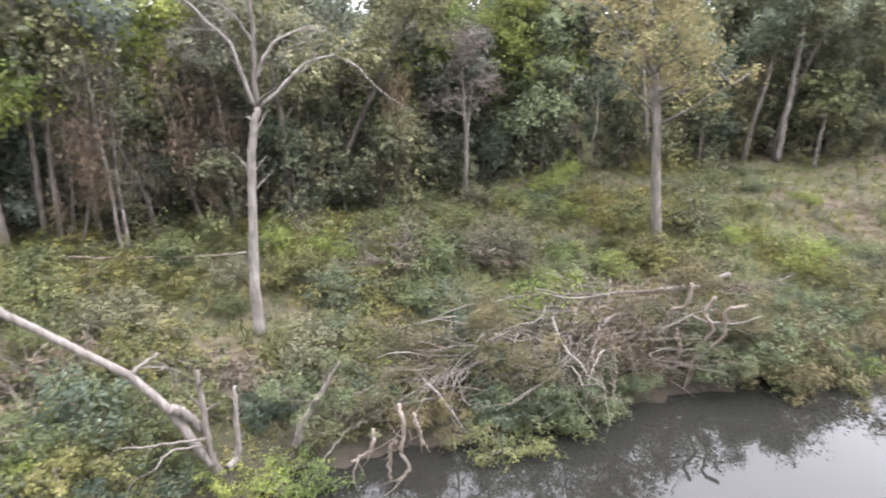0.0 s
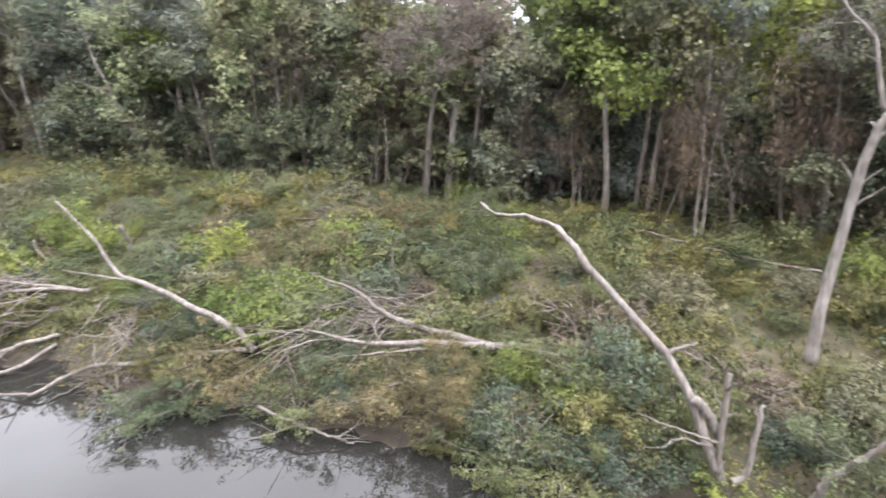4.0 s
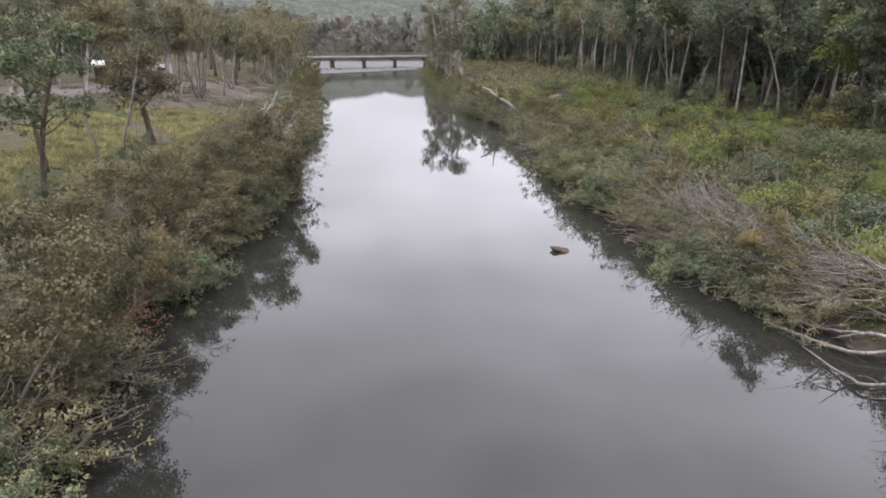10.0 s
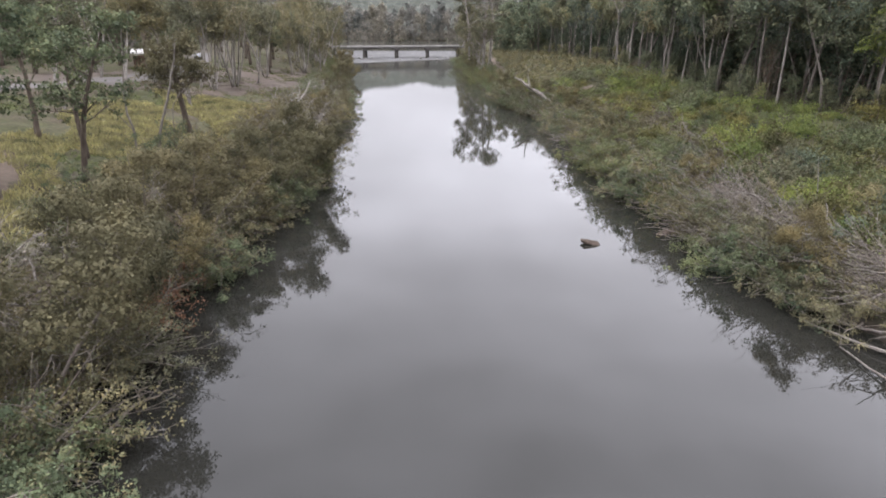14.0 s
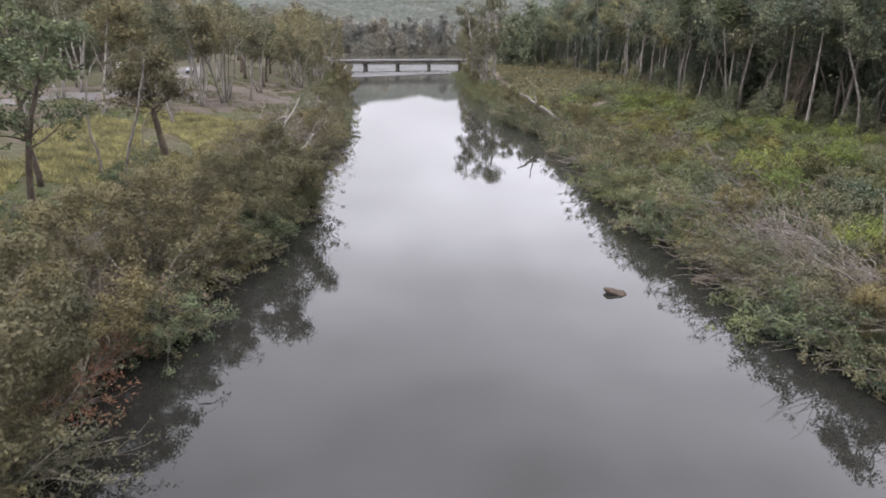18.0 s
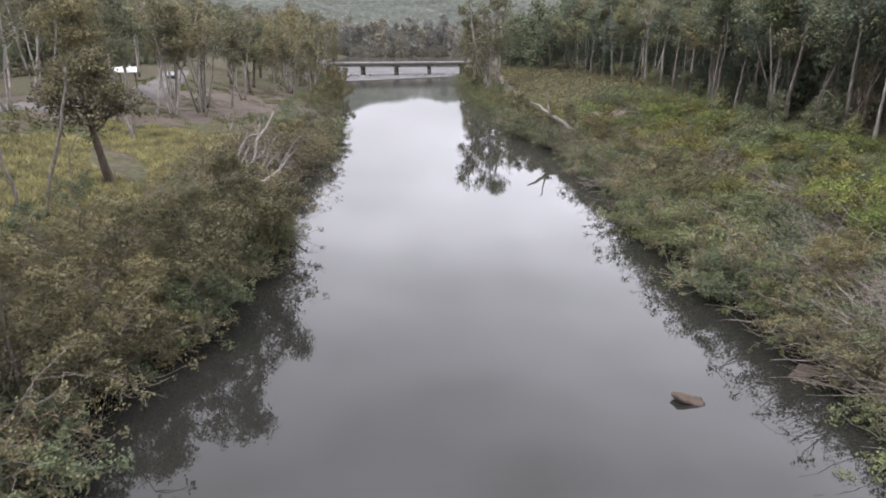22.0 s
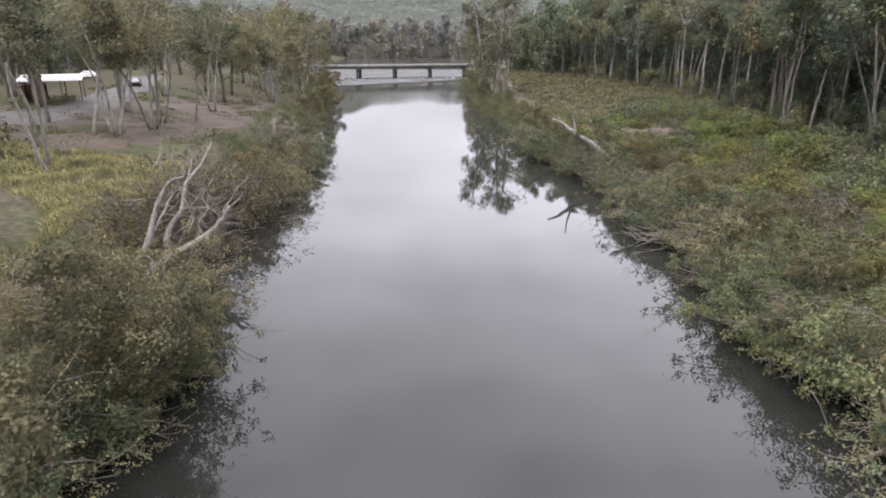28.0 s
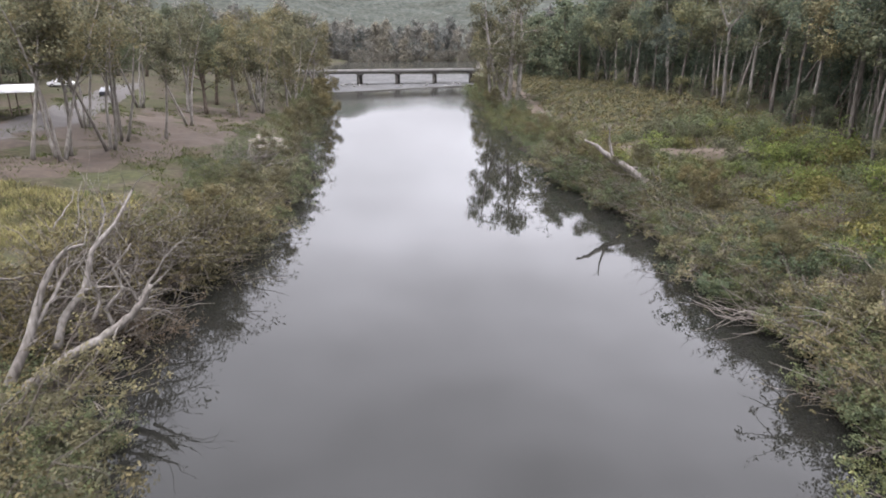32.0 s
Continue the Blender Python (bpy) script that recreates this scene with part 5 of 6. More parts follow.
snag("fallen_pole", "dark fallen log at the forest's foot", "log", [(35.2, -2.6, 3.8), (32.6, -5.6, 3.8), (31.3, -8.7, 3.5), (30.3, -11.2, 3.5)], [0.07, 0.1, 0.07], bark_brown)
snag("fallen_branch", "pale twig on the weeds by the forest", "fallen branch", [(33.9, -0.2, 3.8), (32.7, -1.2, 3.9), (32.1, -2.0, 3.9), (30.9, -3.1, 3.7)], [0.04, 0.03], dead_wood, group="fallen branches")
snag("fallen_paperbark", "uprooted pale paperbark leaning over the river with bare stems", "fallen tree", [(-17.2, 66.3, 0.3), (-16.6, 66.7, 0.9), (-15.4, 67.5, 1.7), (-14.2, 68.4, 2.3), (-13.2, 69.0, 3.1), (-12.6, 69.4, 4.1)], [0.34, 0.3, 0.26, 0.2, 0.12], bark_white, [([(-17.5, 66.2, 0.4), (-17.1, 66.7, 1.6), (-16.7, 67.4, 2.8), (-16.4, 68.3, 4.5), (-15.9, 69.1, 5.6), (-15.2, 69.6, 5.8)], [0.27, 0.23, 0.15, 0.07]), ([(-16.1, 67.9, 1.9), (-16.1, 68.7, 2.9), (-15.6, 69.6, 3.8), (-15.5, 70.6, 5.2), (-14.9, 71.5, 6.1), (-14.4, 72.6, 7.4)], [0.24, 0.18, 0.13, 0.06]), ([(-16.7, 67.4, 2.8), (-16.2, 68.1, 3.7), (-15.8, 68.8, 4.7), (-15.7, 69.0, 5.0)], [0.12, 0.07]), ([(-14.3, 69.1, 2.2), (-14.6, 69.3, 3.0), (-14.2, 70.0, 3.7), (-14.5, 70.2, 4.5), (-14.0, 71.0, 5.4)], [0.12, 0.08, 0.03]), ([(-13.6, 69.6, 2.9), (-12.9, 70.6, 4.2), (-12.4, 71.2, 5.0), (-11.9, 71.7, 5.4)], [0.1, 0.05, 0.02]), ([(-15.7, 71.1, 5.1), (-15.6, 72.1, 6.3), (-15.8, 72.5, 7.0)], [0.07, 0.03]), ([(-15.2, 69.0, 4.0), (-14.1, 69.7, 3.9), (-13.5, 69.9, 3.4)], [0.07, 0.03]), ([(-14.9, 68.7, 2.7), (-14.7, 69.1, 3.5), (-14.9, 69.2, 4.1)], [0.09, 0.06])], twigs=9)
snag("fallen_tree", "thick broken bleached trunk on the bank", "fallen tree", [(17.3, 97.9, 1.6), (16.6, 98.1, 2.4), (15.4, 98.5, 3.3), (14.2, 98.9, 3.9), (13.0, 99.3, 4.9), (11.8, 99.7, 5.5)], [0.5, 0.42, 0.36, 0.25, 0.1], bark_white, [([(14.2, 98.9, 3.9), (13.8, 99.0, 5.6), (13.8, 99.0, 6.9)], [0.2, 0.1, 0.05]), ([(15.4, 98.5, 3.3), (16.3, 98.2, 3.3)], [0.2, 0.1])])
snag("bare_snag", "grey half-buried snag branches above the water", "fallen branch", [(17.8, 68.9, 1.4), (17.0, 69.5, 2.3), (16.0, 70.3, 2.3), (14.8, 71.2, 1.5)], [0.1, 0.06, 0.02], dead_wood, [([(17.2, 69.4, 2.1), (16.4, 70.0, 1.6), (15.5, 70.7, 1.0)], [0.06, 0.02])], group="bare snags")
snag("bare_snag", "bare grey branches of a drowned shrub", "fallen branch", [(17.7, 68.6, 1.5), (16.5, 69.2, 2.0), (15.1, 69.9, 2.3), (13.9, 70.5, 2.0)], [0.09, 0.05, 0.02], dead_wood, [([(17.1, 68.9, 1.7), (15.9, 69.5, 2.8), (14.7, 70.1, 2.8)], [0.05, 0.02])], group="bare snags")
snag("floating_branch", "half-sunken forked branch floating by the bank", "branch", [(-11.9, 17.4, -0.2), (-11.7, 18.3, -0.1), (-11.5, 19.6, 0.1), (-11.1, 20.2, 0.2), (-10.1, 20.6, 0.5)], [0.09, 0.09, 0.07, 0.03], root_wood, [([(-11.2, 20.1, 0.1), (-11.3, 20.3, 0.5), (-10.9, 20.2, 0.8)], [0.05, 0.03])])
snag("bare_snag", "bleached leaning dead stem in the bank shrubs", "dead tree", [(-20.5, 34.2, 2.6), (-20.1, 34.4, 3.8), (-19.4, 34.9, 4.3)], [0.12, 0.09, 0.03], dead_wood, group="bare snags")
snag("bare_snag", "bleached leaning dead stem in the bank shrubs", "dead tree", [(-17.3, 30.4, 2.0), (-16.8, 30.7, 2.8), (-16.1, 31.2, 3.3)], [0.12, 0.09, 0.03], dead_wood, group="bare snags")
snag("bare_snag", "bleached leaning dead stem in the bank shrubs", "dead tree", [(-17.4, 31.5, 2.2), (-16.8, 31.9, 2.9), (-16.0, 32.5, 3.1)], [0.12, 0.09, 0.03], dead_wood, group="bare snags")
snag("dead_tree", "slim leaning bare trunk among the meadow's edge shrubs", "dead tree", [(-25.1, 55.8, 2.7), (-24.5, 56.1, 5.3), (-23.8, 56.5, 7.5), (-23.1, 56.8, 10.2), (-22.8, 57.0, 11.8)], [0.16, 0.14, 0.11, 0.07], bark_grey, group="slim dead trunks")
snag("dead_tree", "slim crooked bare trunk among the meadow's edge shrubs", "dead tree", [(-27.4, 56.4, 2.4), (-27.3, 56.5, 4.3), (-27.6, 56.3, 6.1), (-27.5, 56.4, 8.6), (-27.1, 56.6, 10.6), (-26.3, 57.0, 12.0)], [0.14, 0.12, 0.08, 0.05], bark_grey, [([(-27.3, 56.5, 4.3), (-28.3, 55.9, 6.0), (-28.9, 55.6, 6.6)], [0.05, 0.02])], group="slim dead trunks")
snag("dead_tree", "slim bare trunk with a bent twig", "dead tree", [(-24.3, 57.4, 2.8), (-24.1, 57.5, 4.6), (-24.0, 57.6, 6.3), (-23.3, 57.9, 7.6)], [0.08, 0.06, 0.04], bark_grey, group="slim dead trunks")
snag("pale_stump", "pale leaning stump on the mown grass", "stump", [(-32.6, 84.2, 3.0), (-33.0, 83.9, 5.0), (-33.4, 83.7, 7.5), (-33.7, 83.5, 9.7), (-33.6, 83.5, 11.8)], [0.22, 0.19, 0.15, 0.08], bark_pale)
snag("edge_tree", "tall pale bare-trunked tree standing at the forest edge", "tree", [(42.5, 32.6, 4.0), (42.1, 33.1, 6.6), (41.6, 33.7, 8.0), (41.3, 34.2, 10.0), (40.8, 34.8, 12.5), (40.6, 35.0, 14.5)], [0.2, 0.16, 0.12, 0.06], bark_white, [([(41.9, 33.4, 7.3), (42.2, 32.9, 8.2), (42.5, 32.5, 9.1)], [0.1, 0.04]), ([(41.3, 34.2, 10.0), (40.3, 35.4, 10.9), (39.7, 36.1, 11.2)], [0.06, 0.02]), ([(41.6, 33.7, 8.0), (40.9, 34.7, 8.4)], [0.06, 0.02]), ([(40.8, 34.8, 12.3), (41.2, 34.3, 13.6)], [0.05, 0.02])], group="pale trunks of the forest edge")
snag("edge_tree", "tall pale bare-trunked tree standing at the forest edge", "tree", [(42.2, 21.3, 3.9), (42.2, 21.3, 7.0), (42.2, 21.3, 10.2), (42.2, 21.3, 12.9), (42.2, 21.4, 15.5)], [0.2, 0.17, 0.14, 0.1], bark_white, group="pale trunks of the forest edge", crown=1300)
snag("edge_tree", "tall pale bare-trunked tree standing at the forest edge", "tree", [(34.6, 125.8, 5.7), (34.4, 125.9, 10.3), (34.3, 125.9, 14.8), (34.3, 125.9, 15.6)], [0.28, 0.23, 0.2], bark_white, [([(34.3, 125.9, 14.7), (33.5, 126.3, 16.7), (32.8, 126.5, 18.2)], [0.14, 0.08]), ([(34.3, 125.9, 15.0), (35.3, 125.6, 16.7), (36.0, 125.3, 18.5)], [0.14, 0.08])], group="pale trunks of the forest edge")
snag("edge_tree", "tall pale bare-trunked tree standing at the forest edge", "tree", [(33.0, 93.6, 4.3), (33.2, 93.7, 8.9), (33.5, 93.9, 13.4), (33.4, 94.1, 17.5)], [0.19, 0.16, 0.13, 0.06], bark_white, [([(33.0, 93.6, 4.3), (32.5, 93.4, 8.0), (32.9, 93.7, 12.4), (33.1, 93.8, 17.0)], [0.15, 0.13, 0.1, 0.04]), ([(33.4, 94.0, 11.5), (34.2, 94.2, 12.8), (34.9, 94.3, 14.6)], [0.07, 0.03])], group="pale trunks of the forest edge", crown=1300)
snag("edge_tree", "tall pale bare-trunked tree standing at the forest edge", "tree", [(34.9, 83.4, 4.9), (34.4, 83.6, 8.7), (33.8, 83.8, 12.4), (33.4, 84.1, 15.5)], [0.15, 0.12, 0.1], bark_white, group="pale trunks of the forest edge", crown=1300)
snag("edge_tree", "tall pale bare-trunked tree standing at the forest edge", "tree", [(21.4, -50.9, 4.9), (21.3, -50.9, 8.2), (21.2, -51.0, 12.1), (21.1, -51.0, 16.8)], [0.28, 0.24, 0.16], bark_white, group="pale trunks of the forest edge", crown=1300)
snag("edge_tree", "tall pale bare-trunked tree standing at the forest edge", "tree", [(19.3, -52.5, 4.6), (19.2, -52.5, 7.2), (19.0, -52.6, 9.7)], [0.2, 0.14, 0.08], bark_white, group="pale trunks of the forest edge", crown=1300)
snag("edge_tree", "tall pale bare-trunked tree standing at the forest edge", "tree", [(39.1, 8.2, 3.7), (39.1, 8.1, 5.7), (39.2, 8.0, 8.0), (39.2, 7.8, 9.9), (39.1, 8.2, 10.2)], [0.36, 0.28, 0.25, 0.2], bark_white, [([(39.2, 7.9, 9.7), (39.1, 8.4, 10.7), (38.8, 9.5, 11.3), (38.6, 10.5, 11.5)], [0.14, 0.08, 0.04]), ([(39.1, 8.1, 4.3), (39.2, 7.6, 5.1), (39.2, 7.6, 6.7)], [0.12, 0.05])], group="pale trunks of the forest edge", crown=1300)
snag("edge_tree", "tall pale bare-trunked tree standing at the forest edge", "tree", [(35.3, -29.6, 4.3), (35.4, -29.5, 6.1), (35.4, -29.4, 8.2)], [0.15, 0.12, 0.1], bark_white, group="pale trunks of the forest edge", crown=1300)
snag("edge_tree", "tall pale bare-trunked tree standing at the forest edge", "tree", [(32.5, -34.6, 4.6), (32.6, -34.5, 7.2), (32.6, -34.5, 9.7)], [0.15, 0.12, 0.1], bark_white, group="pale trunks of the forest edge", crown=1300)


def brush_pile(label, x, y, length, width, turn, n, mat, height=1.2, lift=0.0):
    """A tangle of thin bare branches, most of them combed one way."""
    z = float(max(0.0, ground_height(x, y))) + lift
    ob = thing("brush_pile", label, "brush pile", "brush piles on the bank", m=pose(x, y, z, 0, 0, turn))
    fine, coarse = [], []
    for i in range(n):
        s = np.array([rng.uniform(-0.5, 0.35) * length, rng.normal(0, 0.28) * width, abs(rng.normal(0, 0.4)) * height])
        big = rng.random() < 0.13
        q = wander(s, (1, rng.normal(0, 0.55), rng.normal(0.08, 0.3)), rng.uniform(0.3, 0.75) * length, 7, 0.21, -0.03)
        q[:, 2] = np.maximum(q[:, 2], -0.2)
        (coarse if big else fine).append(tube(q, [0.052, 0.036, 0.012] if big else [0.024, 0.017, 0.007], 5 if big else 4))
    for c in coarse:
        part("branch", mesh_of("branch", [c], dead_wood, True), ob, "bleached branch")
    tagged(part("tangle", mesh_of("tangle", fine, mat, True), ob), kind="stuff")
    return ob


GREY = "tangled pile of bleached grey dead branches on the bank"
for x, y, ln, w, a, n, h in ((20.2, 39.5, 7, 3, 205, 150, 1.5), (20.8, 34.6, 6, 3, 200, 130, 1.3), (25.5, 29.5, 5, 2.5, 210, 80, 1.0), (23.5, 9.0, 7, 2.4, 130, 110, 1.0), (15.3, -19.5, 8, 3.4, 100, 190, 1.5), (16.8, -14.5, 6, 2.6, 110, 110, 1.2), (12.6, -22.0, 4, 2.5, 250, 110, 1.7), (22.4, 20.0, 5, 2, 220, 70, 0.8), (24.8, 52.5, 5, 2.5, 200, 70, 1.0), (25.3, 63.5, 6, 3, 160, 90, 1.1), (16.5, 73.0, 6, 2.6, 190, 90, 1.1), (17.2, 97.0, 6, 3, 215, 130, 1.6), (19, 46, 6, 2.6, 205, 90, 1.1), (34, 14, 4, 2, 90, 50, 0.8), (19.5, 31.5, 6, 2.4, 215, 120, 1.2), (18.6, 36.5, 6, 2.2, 225, 120, 1.1), (18.3, 43, 6, 2.4, 210, 110, 1.3), (18, 50, 5, 2.4, 200, 90, 1.2), (18.2, 57, 6, 2.6, 195, 90, 1.2), (17.6, 66.5, 5, 2.2, 200, 90, 1.1), (17.2, 80, 5, 2.4, 190, 80, 1.1), (17.3, 87, 6, 2.6, 200, 90, 1.3), (22, 26, 6, 2.4, 215, 100, 1.0), (28, 75, 5, 2.4, 170, 60, 0.9)):
    brush_pile(GREY, x, y, ln * 1.05, w, a if y < 24 else 112 + 0.12 * a % 30, n if y < 24 else int(0.7 * n), twig_mat, h * (1.25 if y < 24 else 0.9), 0.5 if y < 24 else 0.3)
for x, y, a in ((22.4, 27.5, 122), (21.9, 31, 112), (21.6, 34.5, 126), (21.2, 38, 115), (20.8, 41.5, 108), (20.8, 45, 121), (21.4, 49, 112)):
    brush_pile(GREY, x, y, 6.0, 2.8, a, 130, twig_mat, 1.1, 0.75)
BROWN = "tangled brown mass of dead twigs and vines on the steep bank"
for x, y, ln, w, a, n, h in ((-15.5, 31, 5, 3, 70, 130, 1.8), (-16.5, 36, 6, 3, 110, 130, 1.8), (-19, 28, 5, 3, 60, 90, 1.4), (-16.8, 71, 6, 4, 75, 200, 3.0), (-18.0, 76, 6, 4, 100, 190, 3.0), (-16.6, 81, 5, 3, 90, 120, 2.4), (-17, 60, 5, 3, 80, 80, 1.6), (-16, 24, 5, 3, 80, 110, 1.6), (-15.4, 43, 4, 3, 100, 80, 1.4), (-19.5, 104, 7, 4, 80, 120, 2.2), (-18, 20, 5, 3, 30, 100, 1.6)):
    brush_pile(BROWN, x, y, ln, w, a, n, twig_mat if rng.random() < 0.6 else bark_brown, h * 1.3, 1.2 if y < 50 else 0.9)

rock = tagged(new("rock", boulder("rock", 0.58, rock_mat, (1.0, 0.5, 0.4), 3, 0.5)), "brown wedge-shaped rock just above the water", "rock")
rock.location = (9.9, 38.3, 0.06)
rock.rotation_euler = (0, 0.1, -0.2)
for x, y, r, s in ((15.9, 40.6, 0.5, 4), (15.3, 40.2, 0.35, 6), (17.4, 70.2, 0.45, 8), (16.4, 71.6, 0.3, 9)):
    o = tagged(new("shore_rock", boulder("shore_rock", r, rock_mat, (1.1, 0.8, 0.55), s, 0.4)), "pale brown rock half under water by the bank", "rock", "rocks by the bank")
    o.location = (x, y, 0.05)

# ---- bridge and weir ----
def build_bridge():
    b = thing("bridge", "low concrete road bridge on twin-column piers over the river", "bridge", m=pose(-16.2, 254.2, 0, 0, 0, math.degrees(math.atan2(5.4, 24.1))))
    part("deck", bevelled("deck", [(0, 0, 4.3, 70, 5.2, 0.45)], deck_mat), b)
    for s in (-1, 1):
        part("kerb", bevelled("kerb", [(0, s * 2.45, 4.63, 70, 0.3, 0.24)], concrete), b, "pale concrete kerb")
        part("girder", bevelled("girder", [(0, s * 1.7, 3.84, 66, 0.5, 0.3)], concrete_dark), b)
    for i in range(-2, 3):
        x = i * 12.2
        p = part("pier", bevelled("pier", [(x, 0, 3.45, 2.0, 5.0, 0.5)], concrete_dark), b, "dark concrete pier")
        for s in (-1, 1):
            part("column", mesh_of("column", [tube([(x + s * 0.55, s * 1.5, -2), (x + s * 0.55, s * 1.5, 3.3)], [0.5, 0.48], 12)], concrete_dark, True), p)
    return b


build_bridge()


def build_weir():
    a = math.atan2(29.5, 40.7)
    w = thing("weir", "low dark concrete weir across the river below the bridge", "weir", m=pose(-14.5, 232, 0, 0, 0, math.degrees(a)))
    part("crest", bevelled("crest", [(0, 0, -0.3, 70, 0.8, 0.98)], concrete_dark, 0.1), w)
    part("apron", bevelled("apron", [(0, -1.0, -0.42, 70, 1.2, 0.66)], concrete_dark, 0.1), w, "wet concrete apron")
    gx, k = np.meshgrid(np.linspace(-56, 16, 90), np.linspace(0, 1, 50))
    first = 232.4 + (gx + 14.5) * math.tan(a)
    gy = first + (318 - first) * k
    v = np.c_[gx.ravel(), gy.ravel(), (0.12 + 0.05 * np.sin(gx * 1.7 + gy) + 0.04 * np.sin(gy * 2.1 - gx * 0.6) + 0.3 * k).ravel()]
    i = (np.arange(49)[:, None] * 90 + np.arange(89)[None]).ravel()
    f = np.stack([i, i + 1, i + 91, i + 90], 1)
    tagged(new("rapids_water", mesh_of("rapids_water", [(v, f)], foam_sky_mat, True)), "shallow broken white water between weir and bridge, sky reflection painted into its colour", "river", kind="structure")


build_weir()
stones = []
for i in range(14):
    x, y = rng.uniform(-34, 4), rng.uniform(240, 252)
    p, q = tube([(x - 0.5, y, 0.4), (x, y + 0.2, 0.5), (x + 0.5, y, 0.4)], [0.1, 0.25, 0.1], 7, 0.3)
    stones.append((p, q))
tagged(new("river_stones", mesh_of("river_stones", stones, pale_rock, True)), "pale stones in the shallows by the bridge", "stones", kind="stuff")


# ---- hills behind ----
def build_hills():
    def height(x, y):
        k = np.clip((y - 560) / 800, 0, 1)
        crest = 131 - 14 * np.tanh((x + 130) / 100) + 5 * np.sin(x * 0.024 + 0.6) + 3 * np.sin(x * 0.061 + 1)
        spur = 9 * np.sin(x * 0.013 + y * 0.006) * np.sin(y * 0.0075 + 0.5) * (1 - k)
        tops = 2.6 * np.sin(x * 0.61 + 3 * np.sin(y * 0.37)) * np.sin(y * 0.53 + 2 * np.sin(x * 0.29))
        return -8 + k * crest + k * spur * 4 + np.clip(4 * k, 0, 1) * tops
    return sheet(np.linspace(-1500, 1500, 560), np.linspace(540, 1500, 150), height)


tagged(new("backdrop_hills", mesh_of("backdrop_hills", [build_hills()], hazed_hill_mat, True)), "forested hills on the horizon, distance haze put into their colour", "hills", kind="structure")
far_trees = kinds_of(4, "far_tree", "hazy full-crowned tree upstream of the bridge", "trees behind the bridge", 17.0, 0.25, 0.12, 4.5, 16, 2000, 0.6, bark_grey, hazed_far_leaf, lobe=(1.2, 2.4), skirt=7)
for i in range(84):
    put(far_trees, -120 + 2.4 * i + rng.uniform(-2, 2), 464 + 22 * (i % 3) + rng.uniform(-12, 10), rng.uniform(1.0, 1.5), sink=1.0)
joined("far_bank_bushes", "low bushes on the far bank upstream, haze in their leaf colour", "bushes", far_trees, [(rng.uniform(-150, 120), rng.uniform(455, 470), rng.uniform(0.3, 0.6)) for _ in range(150)], bark_grey, hazed_far_leaf, 0.5)
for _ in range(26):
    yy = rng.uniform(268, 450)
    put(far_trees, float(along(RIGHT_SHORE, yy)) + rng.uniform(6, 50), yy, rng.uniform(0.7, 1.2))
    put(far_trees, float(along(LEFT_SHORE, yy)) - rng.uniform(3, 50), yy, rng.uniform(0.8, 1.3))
joined("far_woods", "woods behind the picnic ground, haze in their leaf colour", "forest", far_trees, [(rng.uniform(-240, -88), rng.uniform(70, 420), rng.uniform(0.9, 1.4)) for _ in range(240)], bark_grey, hazed_far_leaf, 0.6)

# ---- the left bank ----
GRASSY = "pale trees on the grassy bank"
paper = kinds_of(3, "paperbark_tree", "tall pale multi-stemmed tree with thin olive crown", GRASSY, 16.0, 0.2, 0.45, 4.0, 20, 5200, 0.2, bark_pale, leaf_olive, stems=3, lobe=(1.0, 1.8))
slim = kinds_of(2, "paperbark_tree", "slim pale single-stemmed tree with thin olive crown", GRASSY, 15.0, 0.18, 0.48, 3.4, 15, 4800, 0.2, bark_pale, leaf_olive, lobe=(0.9, 1.6), lean=0.12)
for x, y, s in ((-35.4, 101.5, 1), (-35.6, 113.5, 1.05), (-34.2, 108, 0.95), (-42, 118, 1.0), (-31, 150, 0.9), (-36, 165, 1), (-40, 180, 1), (-46, 140, 1.0), (-55, 105, 1), (-62, 150, 1.1), (-34, 128, 1.0), (-33, 186, 1.05), (-30.5, 172, 0.9), (-58, 120, 0.95), (-48, 88, 0.9)):
    put(paper, x, y, s)
for x, y, s in ((-36.8, 99.6, 1.0), (-33.5, 86, 0.9), (-38, 92, 1.0), (-44, 104, 1.0), (-41, 84, 0.9), (-45, 75, 0.95), (-50, 96, 1.1), (-33, 118, 0.9), (-39, 140, 1.0), (-36.3, 104.5, 0.9), (-41, 70, 0.9)):
    put(slim, x, y, s)
shady = kinds_of(3, "shade_tree", "broad dark green shade tree", "shade trees on the grassy bank", 13.0, 0.3, 0.3, 4.6, 22, 7000, 0.23, bark_brown, crown_mid, lobe=(1.1, 1.9))
for x, y, s in ((-45, 156, 1.1), (-37, 142, 0.95), (-50, 170, 1.1), (-60, 182, 1.1), (-70, 195, 1.1), (-44, 198, 1.0), (-80, 150, 1.2), (-75, 112, 1.2), (-90, 130, 1.2), (-50, 218, 1.0), (-66, 220, 1.1), (-100, 170, 1.3), (-85, 205, 1.2), (-70, 85, 1.1), (-90, 98, 1.2), (-58.5, 120, 0.9), (-41, 232, 1.0), (-56, 236, 1.1), (-64, 135, 1.1), (-72, 165, 1.15), (-62, 100, 1.0), (-82, 118, 1.2), (-60, 72, 1.0), (-52, 60, 0.95), (-75, 64, 1.1), (-40, 155, 1.0), (-55, 190, 1.1), (-46, 182, 1.0)):
    put(shady, x, y, s)
put(shady, -50.2, 113.0, 1.5)
olive_far = kinds_of(2, "olive_tree", "full-crowned olive-leaved tree by the water", "olive trees near the bridge", 13.0, 0.2, 0.2, 3.2, 20, 5200, 0.22, bark_pale, leaf_olive, lobe=(0.9, 1.6), skirt=6)
